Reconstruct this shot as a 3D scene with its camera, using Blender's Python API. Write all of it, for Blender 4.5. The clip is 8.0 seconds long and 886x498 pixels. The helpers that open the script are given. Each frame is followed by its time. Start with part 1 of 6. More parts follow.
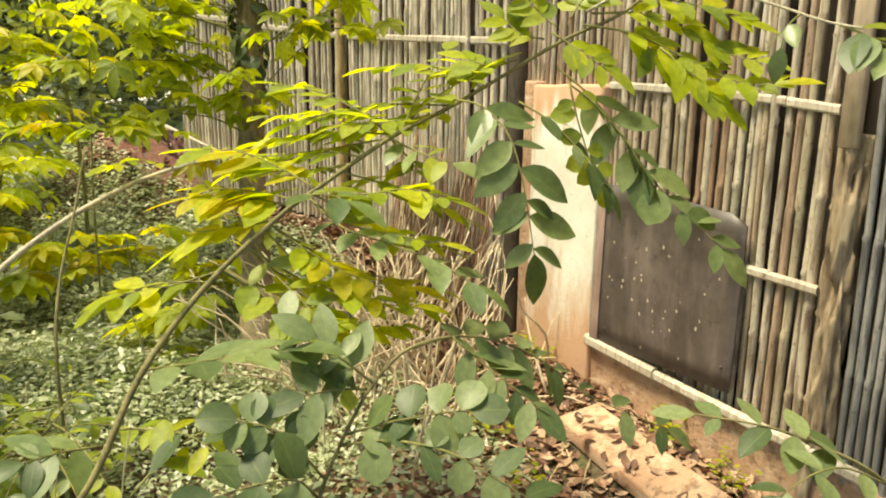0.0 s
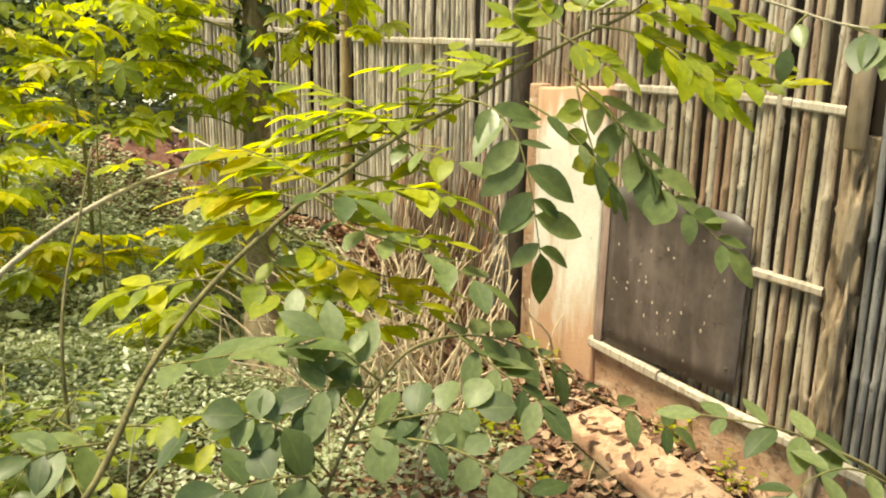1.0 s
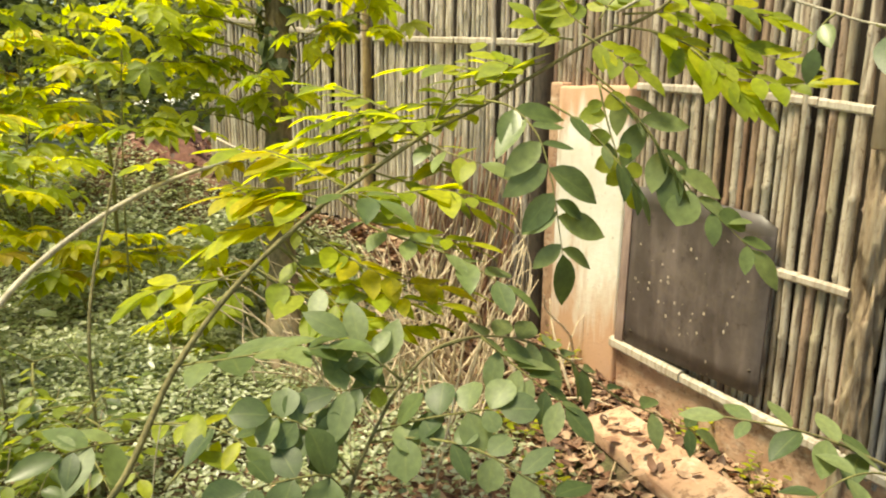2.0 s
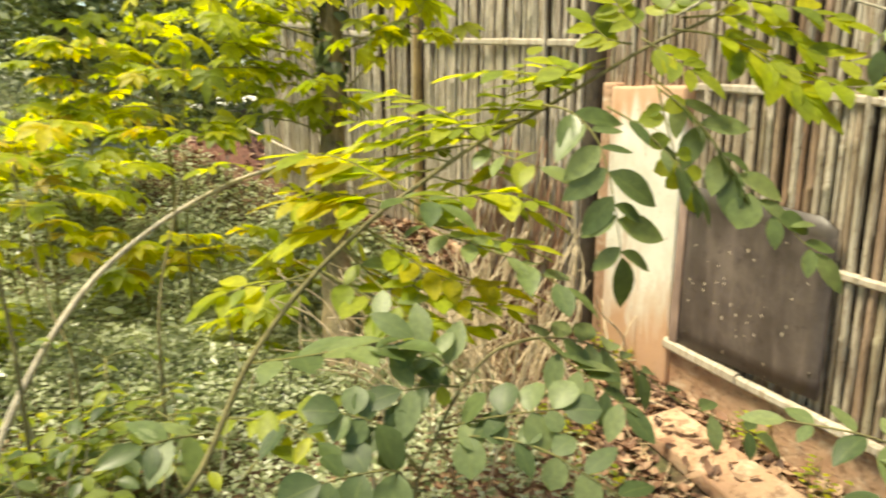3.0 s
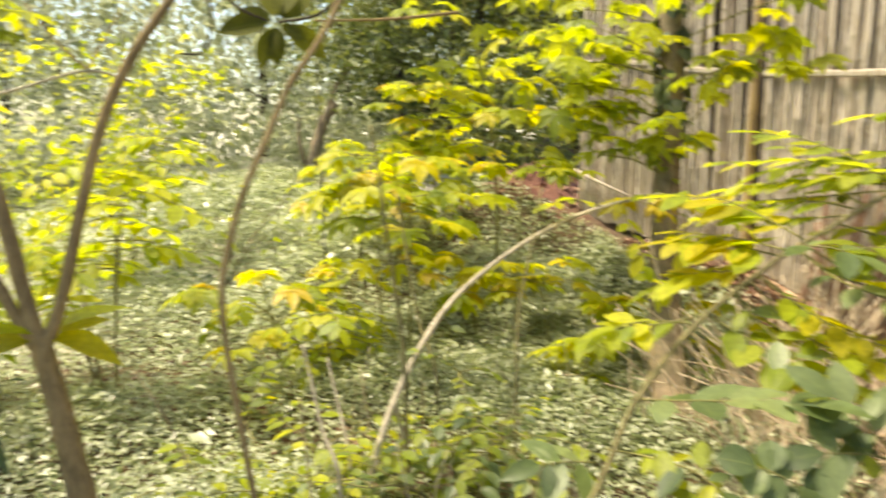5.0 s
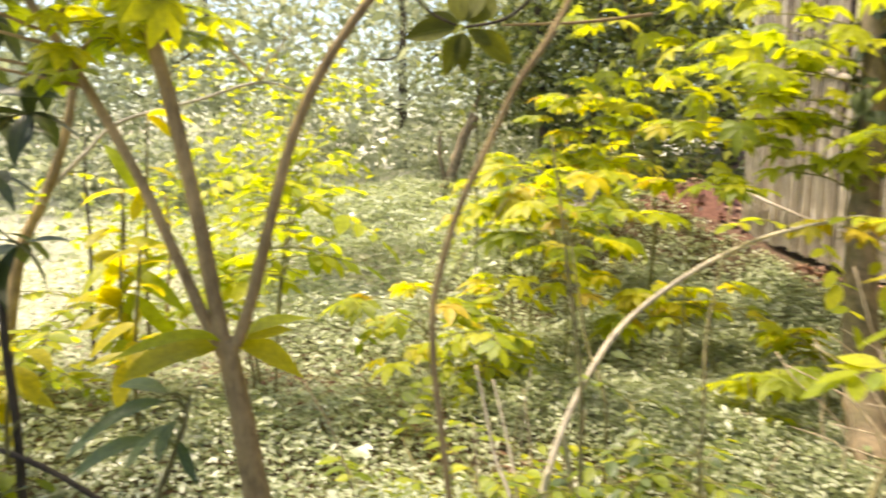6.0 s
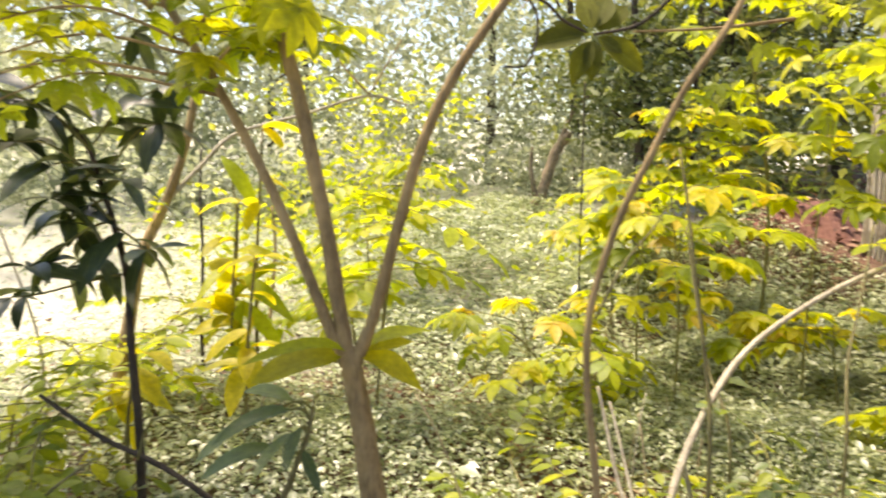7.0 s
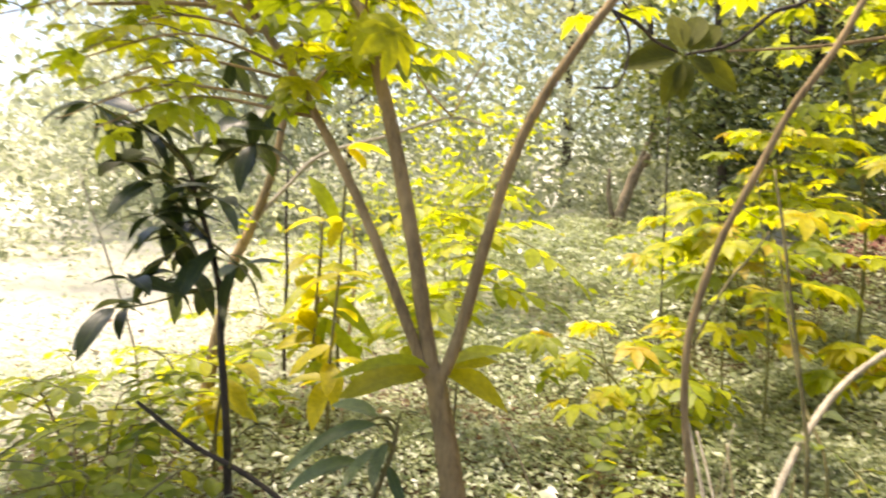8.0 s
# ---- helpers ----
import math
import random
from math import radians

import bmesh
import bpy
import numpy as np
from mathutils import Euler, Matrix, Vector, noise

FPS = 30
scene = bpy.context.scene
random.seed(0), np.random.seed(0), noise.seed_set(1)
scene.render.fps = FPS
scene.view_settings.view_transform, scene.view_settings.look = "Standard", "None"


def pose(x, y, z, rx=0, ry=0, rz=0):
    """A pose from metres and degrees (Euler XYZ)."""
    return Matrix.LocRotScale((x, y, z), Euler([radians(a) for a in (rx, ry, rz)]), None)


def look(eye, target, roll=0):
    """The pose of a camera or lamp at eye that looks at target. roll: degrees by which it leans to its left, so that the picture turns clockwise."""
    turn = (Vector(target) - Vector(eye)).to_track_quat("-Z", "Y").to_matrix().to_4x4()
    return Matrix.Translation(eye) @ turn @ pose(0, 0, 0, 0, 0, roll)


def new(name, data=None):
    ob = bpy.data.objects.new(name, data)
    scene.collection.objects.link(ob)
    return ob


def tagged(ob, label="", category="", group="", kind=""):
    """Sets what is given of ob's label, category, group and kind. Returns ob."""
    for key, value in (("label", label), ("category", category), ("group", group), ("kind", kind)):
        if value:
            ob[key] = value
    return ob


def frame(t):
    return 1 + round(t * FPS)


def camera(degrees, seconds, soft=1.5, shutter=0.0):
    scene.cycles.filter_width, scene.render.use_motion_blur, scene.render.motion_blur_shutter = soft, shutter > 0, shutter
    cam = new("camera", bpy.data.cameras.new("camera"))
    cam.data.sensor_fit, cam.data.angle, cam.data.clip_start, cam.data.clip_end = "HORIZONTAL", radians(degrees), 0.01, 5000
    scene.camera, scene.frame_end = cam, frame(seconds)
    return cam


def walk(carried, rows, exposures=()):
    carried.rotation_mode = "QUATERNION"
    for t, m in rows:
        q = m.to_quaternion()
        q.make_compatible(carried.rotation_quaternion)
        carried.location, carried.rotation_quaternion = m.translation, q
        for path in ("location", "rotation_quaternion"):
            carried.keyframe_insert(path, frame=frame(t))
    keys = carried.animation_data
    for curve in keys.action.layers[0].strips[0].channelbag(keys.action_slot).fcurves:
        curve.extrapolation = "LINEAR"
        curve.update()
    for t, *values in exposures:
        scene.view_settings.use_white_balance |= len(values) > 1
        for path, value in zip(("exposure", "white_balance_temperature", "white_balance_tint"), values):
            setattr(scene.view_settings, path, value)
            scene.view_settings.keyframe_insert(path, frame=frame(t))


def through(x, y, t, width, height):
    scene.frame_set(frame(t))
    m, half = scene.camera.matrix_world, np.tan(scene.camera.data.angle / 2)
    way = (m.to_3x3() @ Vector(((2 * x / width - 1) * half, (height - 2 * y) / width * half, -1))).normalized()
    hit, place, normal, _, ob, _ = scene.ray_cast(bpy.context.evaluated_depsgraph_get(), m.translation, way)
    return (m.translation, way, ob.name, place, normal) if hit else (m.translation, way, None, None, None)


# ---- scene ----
# ---------------------------------------------------------------- camera and walk
cam = camera(64.0, 8.0, soft=2.0, shutter=0.9)
PATH = [
    (0, (0.000, 0.000, 1.220), (-0.017, 1.952, 0.784), 0.62),
    (0.5, (-0.000, -0.003, 1.216), (-0.023, 1.950, 0.785), 0.72),
    (1, (-0.008, -0.005, 1.210), (-0.032, 1.949, 0.785), 0.82),
    (2.5, (-0.025, -0.017, 1.224), (-0.149, 1.931, 0.789), 0.29),
    (3, (-0.050, -0.044, 1.234), (-0.249, 1.898, 0.797), -0.12),
    (3.5, (-0.089, -0.067, 1.251), (-0.461, 1.850, 0.818), -0.75),
    (4, (-0.131, -0.085, 1.264), (-0.701, 1.787, 0.848), -1.15),
    (4.5, (-0.207, -0.119, 1.265), (-0.960, 1.694, 0.883), -1.02),
    (5, (-0.281, -0.154, 1.258), (-1.211, 1.583, 0.914), -0.58),
    (6.5, (-0.556, -0.123, 1.239), (-1.885, 1.345, 0.956), 0.02),
    (7, (-0.590, -0.163, 1.229), (-1.991, 1.241, 0.973), 0.27),
    (7.5, (-0.610, -0.180, 1.224), (-2.078, 1.159, 0.991), 0.53),
    (8, (-0.606, -0.192, 1.225), (-2.149, 1.066, 1.028), 0.60),
]
walk(cam, [(t, look(eye, target, roll)) for t, eye, target, roll in PATH],
     exposures=[(0, 0.9, 7950, 0), (2.5, 0.9, 7950, 0), (3.5, 0.98, 7950, 0), (5, 1.08, 7850, 8), (6.5, 1.17, 7450, 16), (8, 1.1, 7350, 19)])

# ---------------------------------------------------------------- sky and sun
world = bpy.data.worlds.new("sky")
scene.world = world
world.use_nodes = True
wn = world.node_tree
sky = wn.nodes.new("ShaderNodeTexSky")
sky.sky_type, sky.sun_disc = "NISHITA", False
sky.sun_elevation, sky.sun_rotation = radians(68), radians(-97)
sky.dust_density = 1.0
wn.links.new(sky.outputs[0], wn.nodes["Background"].inputs[0])
wn.nodes["Background"].inputs[1].default_value = 0.14
sun_data = bpy.data.lights.new("sun", "SUN")
sun_data.energy, sun_data.angle, sun_data.color = 4.6, radians(16), (1.0, 0.93, 0.8)
sun = new("sun", sun_data)
SUN_FROM = Vector((-0.372, -0.046, 0.927))
sun.matrix_world = look(SUN_FROM * 20, (0, 0, 0))


# ---------------------------------------------------------------- materials
class Nodes:
    """A material with short ways to add and link nodes."""

    def __init__(self, name):
        self.mat = bpy.data.materials.new(name)
        self.mat.use_nodes = True
        self.t = self.mat.node_tree
        self.bsdf = self.t.nodes["Principled BSDF"]
        self.out = self.t.nodes["Material Output"]

    def add(self, kind, **values):
        n = self.t.nodes.new(kind)
        for k, v in values.items():
            n.inputs[k.replace("_", " ")].default_value = v
        return n

    def link(self, a, b):
        self.t.links.new(a, b)

    def coords(self, what="Object", scale=(1, 1, 1)):
        c = self.add("ShaderNodeTexCoord")
        m = self.add("ShaderNodeMapping")
        m.inputs["Scale"].default_value = scale
        self.link(c.outputs[what], m.inputs[0])
        return m.outputs[0]

    def noise(self, vector, scale, detail=4.0, rough=0.55, distort=0.0):
        n = self.add("ShaderNodeTexNoise", Scale=scale, Detail=detail, Roughness=rough, Distortion=distort)
        if vector is not None:
            self.link(vector, n.inputs["Vector"])
        return n.outputs["Fac"]

    def ramp(self, fac, stops):
        r = self.add("ShaderNodeValToRGB")
        while len(r.color_ramp.elements) < len(stops):
            r.color_ramp.elements.new(0.5)
        for e, (p, c) in zip(r.color_ramp.elements, stops):
            e.position, e.color = p, (*c, 1) if len(c) == 3 else c
        self.link(fac, r.inputs[0])
        return r.outputs[0]

    def mix(self, fac, a, b, blend="MIX"):
        m = self.t.nodes.new("ShaderNodeMix")
        m.data_type, m.blend_type = "RGBA", blend
        for value, socket in ((fac, m.inputs[0]), (a, m.inputs[6]), (b, m.inputs[7])):
            if isinstance(value, (int, float)):
                socket.default_value = value
            elif isinstance(value, tuple):
                socket.default_value = (*value, 1)
            else:
                self.link(value, socket)
        return m.outputs[2]

    def math(self, op, a, b=0.0):
        m = self.t.nodes.new("ShaderNodeMath")
        m.operation = op
        for value, socket in ((a, m.inputs[0]), (b, m.inputs[1])):
            if isinstance(value, (int, float)):
                socket.default_value = value
            else:
                self.link(value, socket)
        return m.outputs[0]

    def bump(self, height, strength, distance=0.01):
        b = self.add("ShaderNodeBump", Strength=strength, Distance=distance)
        self.link(height, b.inputs["Height"])
        self.link(b.outputs[0], self.bsdf.inputs["Normal"])
        return b.outputs[0]

    def done(self, colour=None, rough=0.7, metal=0.0):
        if colour is not None:
            self.link(colour, self.bsdf.inputs["Base Color"])
        if isinstance(rough, (int, float)):
            self.bsdf.inputs["Roughness"].default_value = rough
        else:
            self.link(rough, self.bsdf.inputs["Roughness"])
        self.bsdf.inputs["Metallic"].default_value = metal
        return self.mat


def leaf_material(name, colours, through=0.45, rough=0.4, island=False, glow=(1.46, 1.36, 0.42)):
    """A leaf: glossy skin over a blade that lets light through. colours: from dark to light, picked leaf by leaf."""
    m = Nodes(name)
    if island:
        pick = m.add("ShaderNodeNewGeometry").outputs["Random Per Island"]
    else:
        pick = m.add("ShaderNodeObjectInfo").outputs["Random"]
    n = len(colours) - 1
    base = m.ramp(pick, [(i / n, c) for i, c in enumerate(colours)])
    obj = m.coords("Object")
    mottle = m.ramp(m.noise(obj, 45.0, 3.0), [(0.3, (0.72, 0.72, 0.72)), (0.7, (1.12, 1.12, 1.1))])
    base = m.mix(1.0, base, mottle, "MULTIPLY")
    if not island:
        uv = m.add("ShaderNodeUVMap")
        sep = m.add("ShaderNodeSeparateXYZ")
        m.link(uv.outputs[0], sep.inputs[0])
        off = m.math("ABSOLUTE", m.math("SUBTRACT", sep.outputs[0], 0.5))
        rib = m.math("LESS_THAN", off, 0.03)
        slant = m.math("ADD", m.math("MULTIPLY", sep.outputs[1], 11.0), m.math("MULTIPLY", off, -7.0))
        side = m.math("LESS_THAN", m.math("FRACT", slant), 0.13)
        veins = m.math("MAXIMUM", rib, m.math("MULTIPLY", side, 0.45))
        base = m.mix(m.math("MULTIPLY", veins, 0.16), base, (0.34, 0.38, 0.12))
        m.bump(veins, 0.25, 0.002)
    m.done(base, rough)
    tl = m.add("ShaderNodeBsdfTranslucent")
    m.link(m.mix(1.0, base, glow, "MULTIPLY"), tl.inputs[0])
    ms = m.add("ShaderNodeMixShader", Fac=through)
    m.link(m.bsdf.outputs[0], ms.inputs[1])
    m.link(tl.outputs[0], ms.inputs[2])
    m.link(ms.outputs[0], m.out.inputs[0])
    return m.mat


def bark_material(name, dark, light, scale=18.0, stretch=0.25, moss=0.0):
    m = Nodes(name)
    v = m.coords("Object", (1, 1, stretch))
    grain = m.noise(v, scale * 4, 6.0, 0.65)
    blotch = m.noise(m.coords("Object"), scale * 0.45, 3.0)
    c = m.ramp(grain, [(0.3, dark), (0.68, light)])
    c = m.mix(m.ramp(blotch, [(0.45, (0, 0, 0)), (0.7, (0.6, 0.6, 0.6))]), c, tuple(min(1, x * 1.5) for x in light))
    if moss:
        c = m.mix(m.ramp(m.noise(m.coords("Object"), scale * 0.6, 4.0), [(0.5 - moss * 0.2, (0, 0, 0)), (0.62, (moss, moss, moss))]), c, (0.050, 0.072, 0.020))
    m.bump(grain, 0.6, 0.006)
    return m.done(c, 0.85)


def bamboo_material(name, lights, dark):
    m = Nodes(name)
    pick = m.add("ShaderNodeObjectInfo").outputs["Random"]
    n = len(lights) - 1
    c = m.ramp(pick, [(i / n, k) for i, k in enumerate(lights)])
    long = m.noise(m.coords("Object", (1, 1, 0.12)), 60.0, 5.0, 0.6)
    c = m.mix(m.ramp(long, [(0.38, (0.75, 0.75, 0.75)), (0.54, (0, 0, 0))]), c, dark)
    speck = m.noise(m.coords("Object", (1, 1, 0.6)), 95.0, 3.0, 0.6)
    c = m.mix(m.ramp(speck, [(0.59, (0, 0, 0)), (0.68, (0.8, 0.8, 0.8))]), c, dark)
    stain = m.noise(m.coords("Object", (1, 1, 0.5)), 9.0, 4.0, 0.6)
    c = m.mix(m.ramp(stain, [(0.52, (0, 0, 0)), (0.72, (0.7, 0.7, 0.7))]), c, tuple(x * 0.55 for x in lights[0]))
    m.bump(long, 0.4, 0.003)
    return m.done(c, 0.62)


# near leaves, from blue-green to yellow
# Blue-green base lifted and greyed to hold the sky's sheen, as in FOL_DARK.
LEAF_DARK = leaf_material("leaf_blue_green", [(0.070, 0.110, 0.040), (0.145, 0.200, 0.076), (0.260, 0.315, 0.140)], 0.36, 0.46)
LEAF_MID = leaf_material("leaf_fresh_green", [(0.185, 0.255, 0.042), (0.315, 0.385, 0.050), (0.440, 0.480, 0.062)], 0.58, 0.5)
# Yellow and gold tones paint in the glow of backlit leaves; FOL_YELLOW likewise.
LEAF_YELLOW = leaf_material("leaf_yellow_green", [(0.290, 0.370, 0.030), (0.455, 0.520, 0.034), (0.615, 0.610, 0.040)], 0.64, 0.5)
LEAF_GLOSS = leaf_material("leaf_dark_glossy", [(0.028, 0.046, 0.022), (0.060, 0.088, 0.040), (0.115, 0.150, 0.070)], 0.3, 0.36)
LEAF_OLIVE = leaf_material("leaf_olive", [(0.060, 0.070, 0.010), (0.110, 0.120, 0.012), (0.190, 0.195, 0.016)], 0.35, 0.85)
LEAF_GOLD = leaf_material("leaf_golden", [(0.400, 0.390, 0.028), (0.560, 0.510, 0.032), (0.680, 0.600, 0.040)], 0.62, 0.5)
LEAF_OCHRE = leaf_material("leaf_turning_ochre", [(0.380, 0.290, 0.030), (0.500, 0.380, 0.035), (0.560, 0.440, 0.050)], 0.4, 0.5)
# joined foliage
# The whitish tones put sky sheen and haze into the ground-cover colour.
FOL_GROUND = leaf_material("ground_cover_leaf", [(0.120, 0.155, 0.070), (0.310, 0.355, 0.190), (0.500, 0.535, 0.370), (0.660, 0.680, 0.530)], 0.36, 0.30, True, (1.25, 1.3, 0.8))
FOL_MID = leaf_material("shrub_leaf", [(0.185, 0.255, 0.042), (0.315, 0.385, 0.050), (0.440, 0.480, 0.062)], 0.58, 0.5, True)
FOL_YELLOW = leaf_material("sunlit_leaf", [(0.250, 0.340, 0.030), (0.420, 0.490, 0.034), (0.600, 0.590, 0.040)], 0.6, 0.5, True)
FOL_DARK = leaf_material("blue_green_leaf", [(0.075, 0.115, 0.038), (0.155, 0.210, 0.070), (0.260, 0.315, 0.125)], 0.36, 0.38, True)
FOL_GLOSS = leaf_material("dark_glossy_leaf", [(0.028, 0.046, 0.022), (0.060, 0.088, 0.040), (0.115, 0.150, 0.070)], 0.3, 0.36, True)
FOL_FAR = leaf_material("far_leaf", [(0.060, 0.090, 0.040), (0.160, 0.200, 0.085), (0.300, 0.340, 0.160)], 0.4, 0.5, True)
# Haze over the far woods is mixed into these leaf colours.
FOL_HAZE = leaf_material("far_hazed_leaf", [(0.220, 0.255, 0.170), (0.420, 0.455, 0.350), (0.620, 0.640, 0.530)], 0.5, 0.5, True, (1.25, 1.25, 0.9))
FOL_LITTER = leaf_material("dry_leaf", [(0.070, 0.035, 0.022), (0.200, 0.100, 0.060), (0.340, 0.195, 0.120), (0.480, 0.340, 0.230)], 0.1, 0.7, True, (1.2, 0.9, 0.6))

BARK = bark_material("smooth_brown_bark", (0.170, 0.115, 0.050), (0.410, 0.285, 0.130), 20)
# Plain dark brown bark tones.
BARK_DARK = bark_material("dark_brown_bark", (0.020, 0.016, 0.012), (0.085, 0.062, 0.042), 16)
BARK_MOSS = bark_material("mossy_bark", (0.085, 0.062, 0.036), (0.320, 0.240, 0.150), 14, 0.3, 0.35)
STEM_GREEN = bark_material("green_brown_stem", (0.080, 0.072, 0.026), (0.240, 0.205, 0.085), 30)
STEM_PALE = bark_material("pale_grey_stem", (0.250, 0.215, 0.150), (0.500, 0.440, 0.325), 30)
STEM_TWIG = bark_material("thin_twig_bark", (0.100, 0.100, 0.030), (0.240, 0.220, 0.070), 40)
# Brighter copy of the straw below, with sunlight put into its colour.
STRAW_LIT = bark_material("sunlit_straw_twigs", (0.34, 0.25, 0.155), (0.68, 0.56, 0.40), 30)
STICK_RED = bark_material("reddish_dry_sticks", (0.150, 0.072, 0.045), (0.380, 0.220, 0.140), 30)
STRAW = bark_material("dry_straw_twigs", (0.260, 0.175, 0.100), (0.600, 0.470, 0.300), 30)
BAMBOO = bamboo_material("weathered_bamboo", [(0.290, 0.195, 0.130), (0.420, 0.340, 0.250), (0.500, 0.430, 0.335), (0.340, 0.205, 0.135), (0.400, 0.345, 0.240), (0.520, 0.460, 0.370)], (0.150, 0.095, 0.060))
BAMBOO_GREY = bamboo_material("grey_bamboo", [(0.200, 0.190, 0.180), (0.270, 0.260, 0.250), (0.330, 0.310, 0.290)], (0.090, 0.080, 0.075))
BAMBOO_FAR = bamboo_material("thin_reed_cane", [(0.460, 0.385, 0.300), (0.600, 0.530, 0.430), (0.680, 0.610, 0.510), (0.520, 0.420, 0.320)], (0.230, 0.170, 0.125))
RAIL = bamboo_material("split_bamboo_rail", [(0.480, 0.410, 0.330), (0.560, 0.500, 0.410)], (0.300, 0.215, 0.150))


def post_wood():
    m = Nodes("rotten_post_wood")
    v = m.coords("Object", (1, 1, 0.18))
    g = m.noise(v, 40.0, 6.0, 0.7, 0.6)
    big = m.noise(m.coords("Object", (1, 1, 0.35)), 12.0, 4.0, 0.6)
    c = m.ramp(g, [(0.30, (0.095, 0.060, 0.036)), (0.46, (0.33, 0.24, 0.155)), (0.7, (0.50, 0.41, 0.29))])
    c = m.mix(m.ramp(big, [(0.58, (0, 0, 0)), (0.68, (0.7, 0.7, 0.7))]), c, (0.10, 0.06, 0.035))
    m.bump(g, 0.9, 0.012)
    return m.done(c, 0.85)


# Near-black colour that stands in for shade in the gaps between canes.
def gap_shade():
    m = Nodes("gap_shade_sheet")
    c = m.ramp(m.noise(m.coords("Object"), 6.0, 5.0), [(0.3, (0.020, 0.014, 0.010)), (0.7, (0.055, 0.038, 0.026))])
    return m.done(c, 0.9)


def plaster():
    """Cream limewash with rust-red soil stains."""
    m = Nodes("stained_cream_plaster")
    v = m.coords("Object")
    fine = m.noise(v, 55.0, 6.0, 0.65)
    c = m.ramp(m.noise(v, 5.0, 5.0, 0.6), [(0.3, (0.62, 0.565, 0.47)), (0.6, (0.74, 0.70, 0.625))])
    runs = m.noise(m.coords("Object", (1, 1, 0.22)), 9.0, 5.0, 0.6, 0.4)
    sep = m.add("ShaderNodeSeparateXYZ")
    m.link(v, sep.inputs[0])
    splash = m.math("ADD", m.math("MULTIPLY", sep.outputs[2], -1.7), m.math("MULTIPLY", runs, 1.9))
    c = m.mix(m.ramp(splash, [(0.02, (0, 0, 0)), (0.5, (0.9, 0.9, 0.9))]), c, (0.52, 0.29, 0.17))
    top = m.math("ADD", m.math("MULTIPLY", m.math("SUBTRACT", sep.outputs[2], 1.23), 2.4), runs)
    c = m.mix(m.ramp(top, [(0.18, (0, 0, 0)), (0.42, (0.8, 0.8, 0.8))]), c, (0.52, 0.25, 0.12))
    c = m.mix(m.ramp(runs, [(0.58, (0, 0, 0)), (0.75, (0.7, 0.7, 0.7))]), c, (0.40, 0.21, 0.11))
    c = m.mix(m.ramp(fine, [(0.62, (0, 0, 0)), (0.7, (0.5, 0.5, 0.5))]), c, (0.20, 0.13, 0.08))
    m.bump(fine, 0.35, 0.006)
    return m.done(c, 0.85)


def clay():
    """Reddish mud render of the plinth and apron."""
    m = Nodes("reddish_mud_render")
    v = m.coords("Object")
    fine = m.noise(v, 60.0, 6.0, 0.65)
    c = m.ramp(m.noise(v, 4.0, 5.0, 0.6), [(0.3, (0.26, 0.140, 0.085)), (0.55, (0.40, 0.245, 0.155)), (0.75, (0.52, 0.36, 0.24))])
    c = m.mix(m.ramp(m.noise(v, 14.0, 5.0, 0.7), [(0.46, (0, 0, 0)), (0.62, (0.8, 0.8, 0.8))]), c, (0.13, 0.075, 0.045))
    c = m.mix(m.ramp(fine, [(0.60, (0, 0, 0)), (0.68, (0.7, 0.7, 0.7))]), c, (0.11, 0.075, 0.05))
    m.bump(fine, 0.55, 0.01)
    return m.done(c, 0.9)


def pale_clay():
    """Sun-bleached salmon mud render with pocks."""
    m = Nodes("pale_salmon_render")
    v = m.coords("Object")
    fine = m.noise(v, 70.0, 6.0, 0.65)
    c = m.ramp(m.noise(v, 6.0, 5.0, 0.6), [(0.3, (0.34, 0.185, 0.115)), (0.5, (0.45, 0.275, 0.175)), (0.72, (0.54, 0.38, 0.26))])
    c = m.mix(m.ramp(m.noise(v, 22.0, 4.0, 0.7), [(0.52, (0, 0, 0)), (0.64, (0.8, 0.8, 0.8))]), c, (0.20, 0.11, 0.065))
    c = m.mix(m.ramp(fine, [(0.60, (0, 0, 0)), (0.67, (0.8, 0.8, 0.8))]), c, (0.10, 0.065, 0.045))
    c = m.mix(m.ramp(m.noise(m.coords("Object", (1, 1, 2.5)), 11.0, 5.0, 0.65), [(0.55, (0, 0, 0)), (0.7, (0.7, 0.7, 0.7))]), c, (0.62, 0.50, 0.38))
    m.bump(fine, 0.6, 0.01)
    return m.done(c, 0.9)


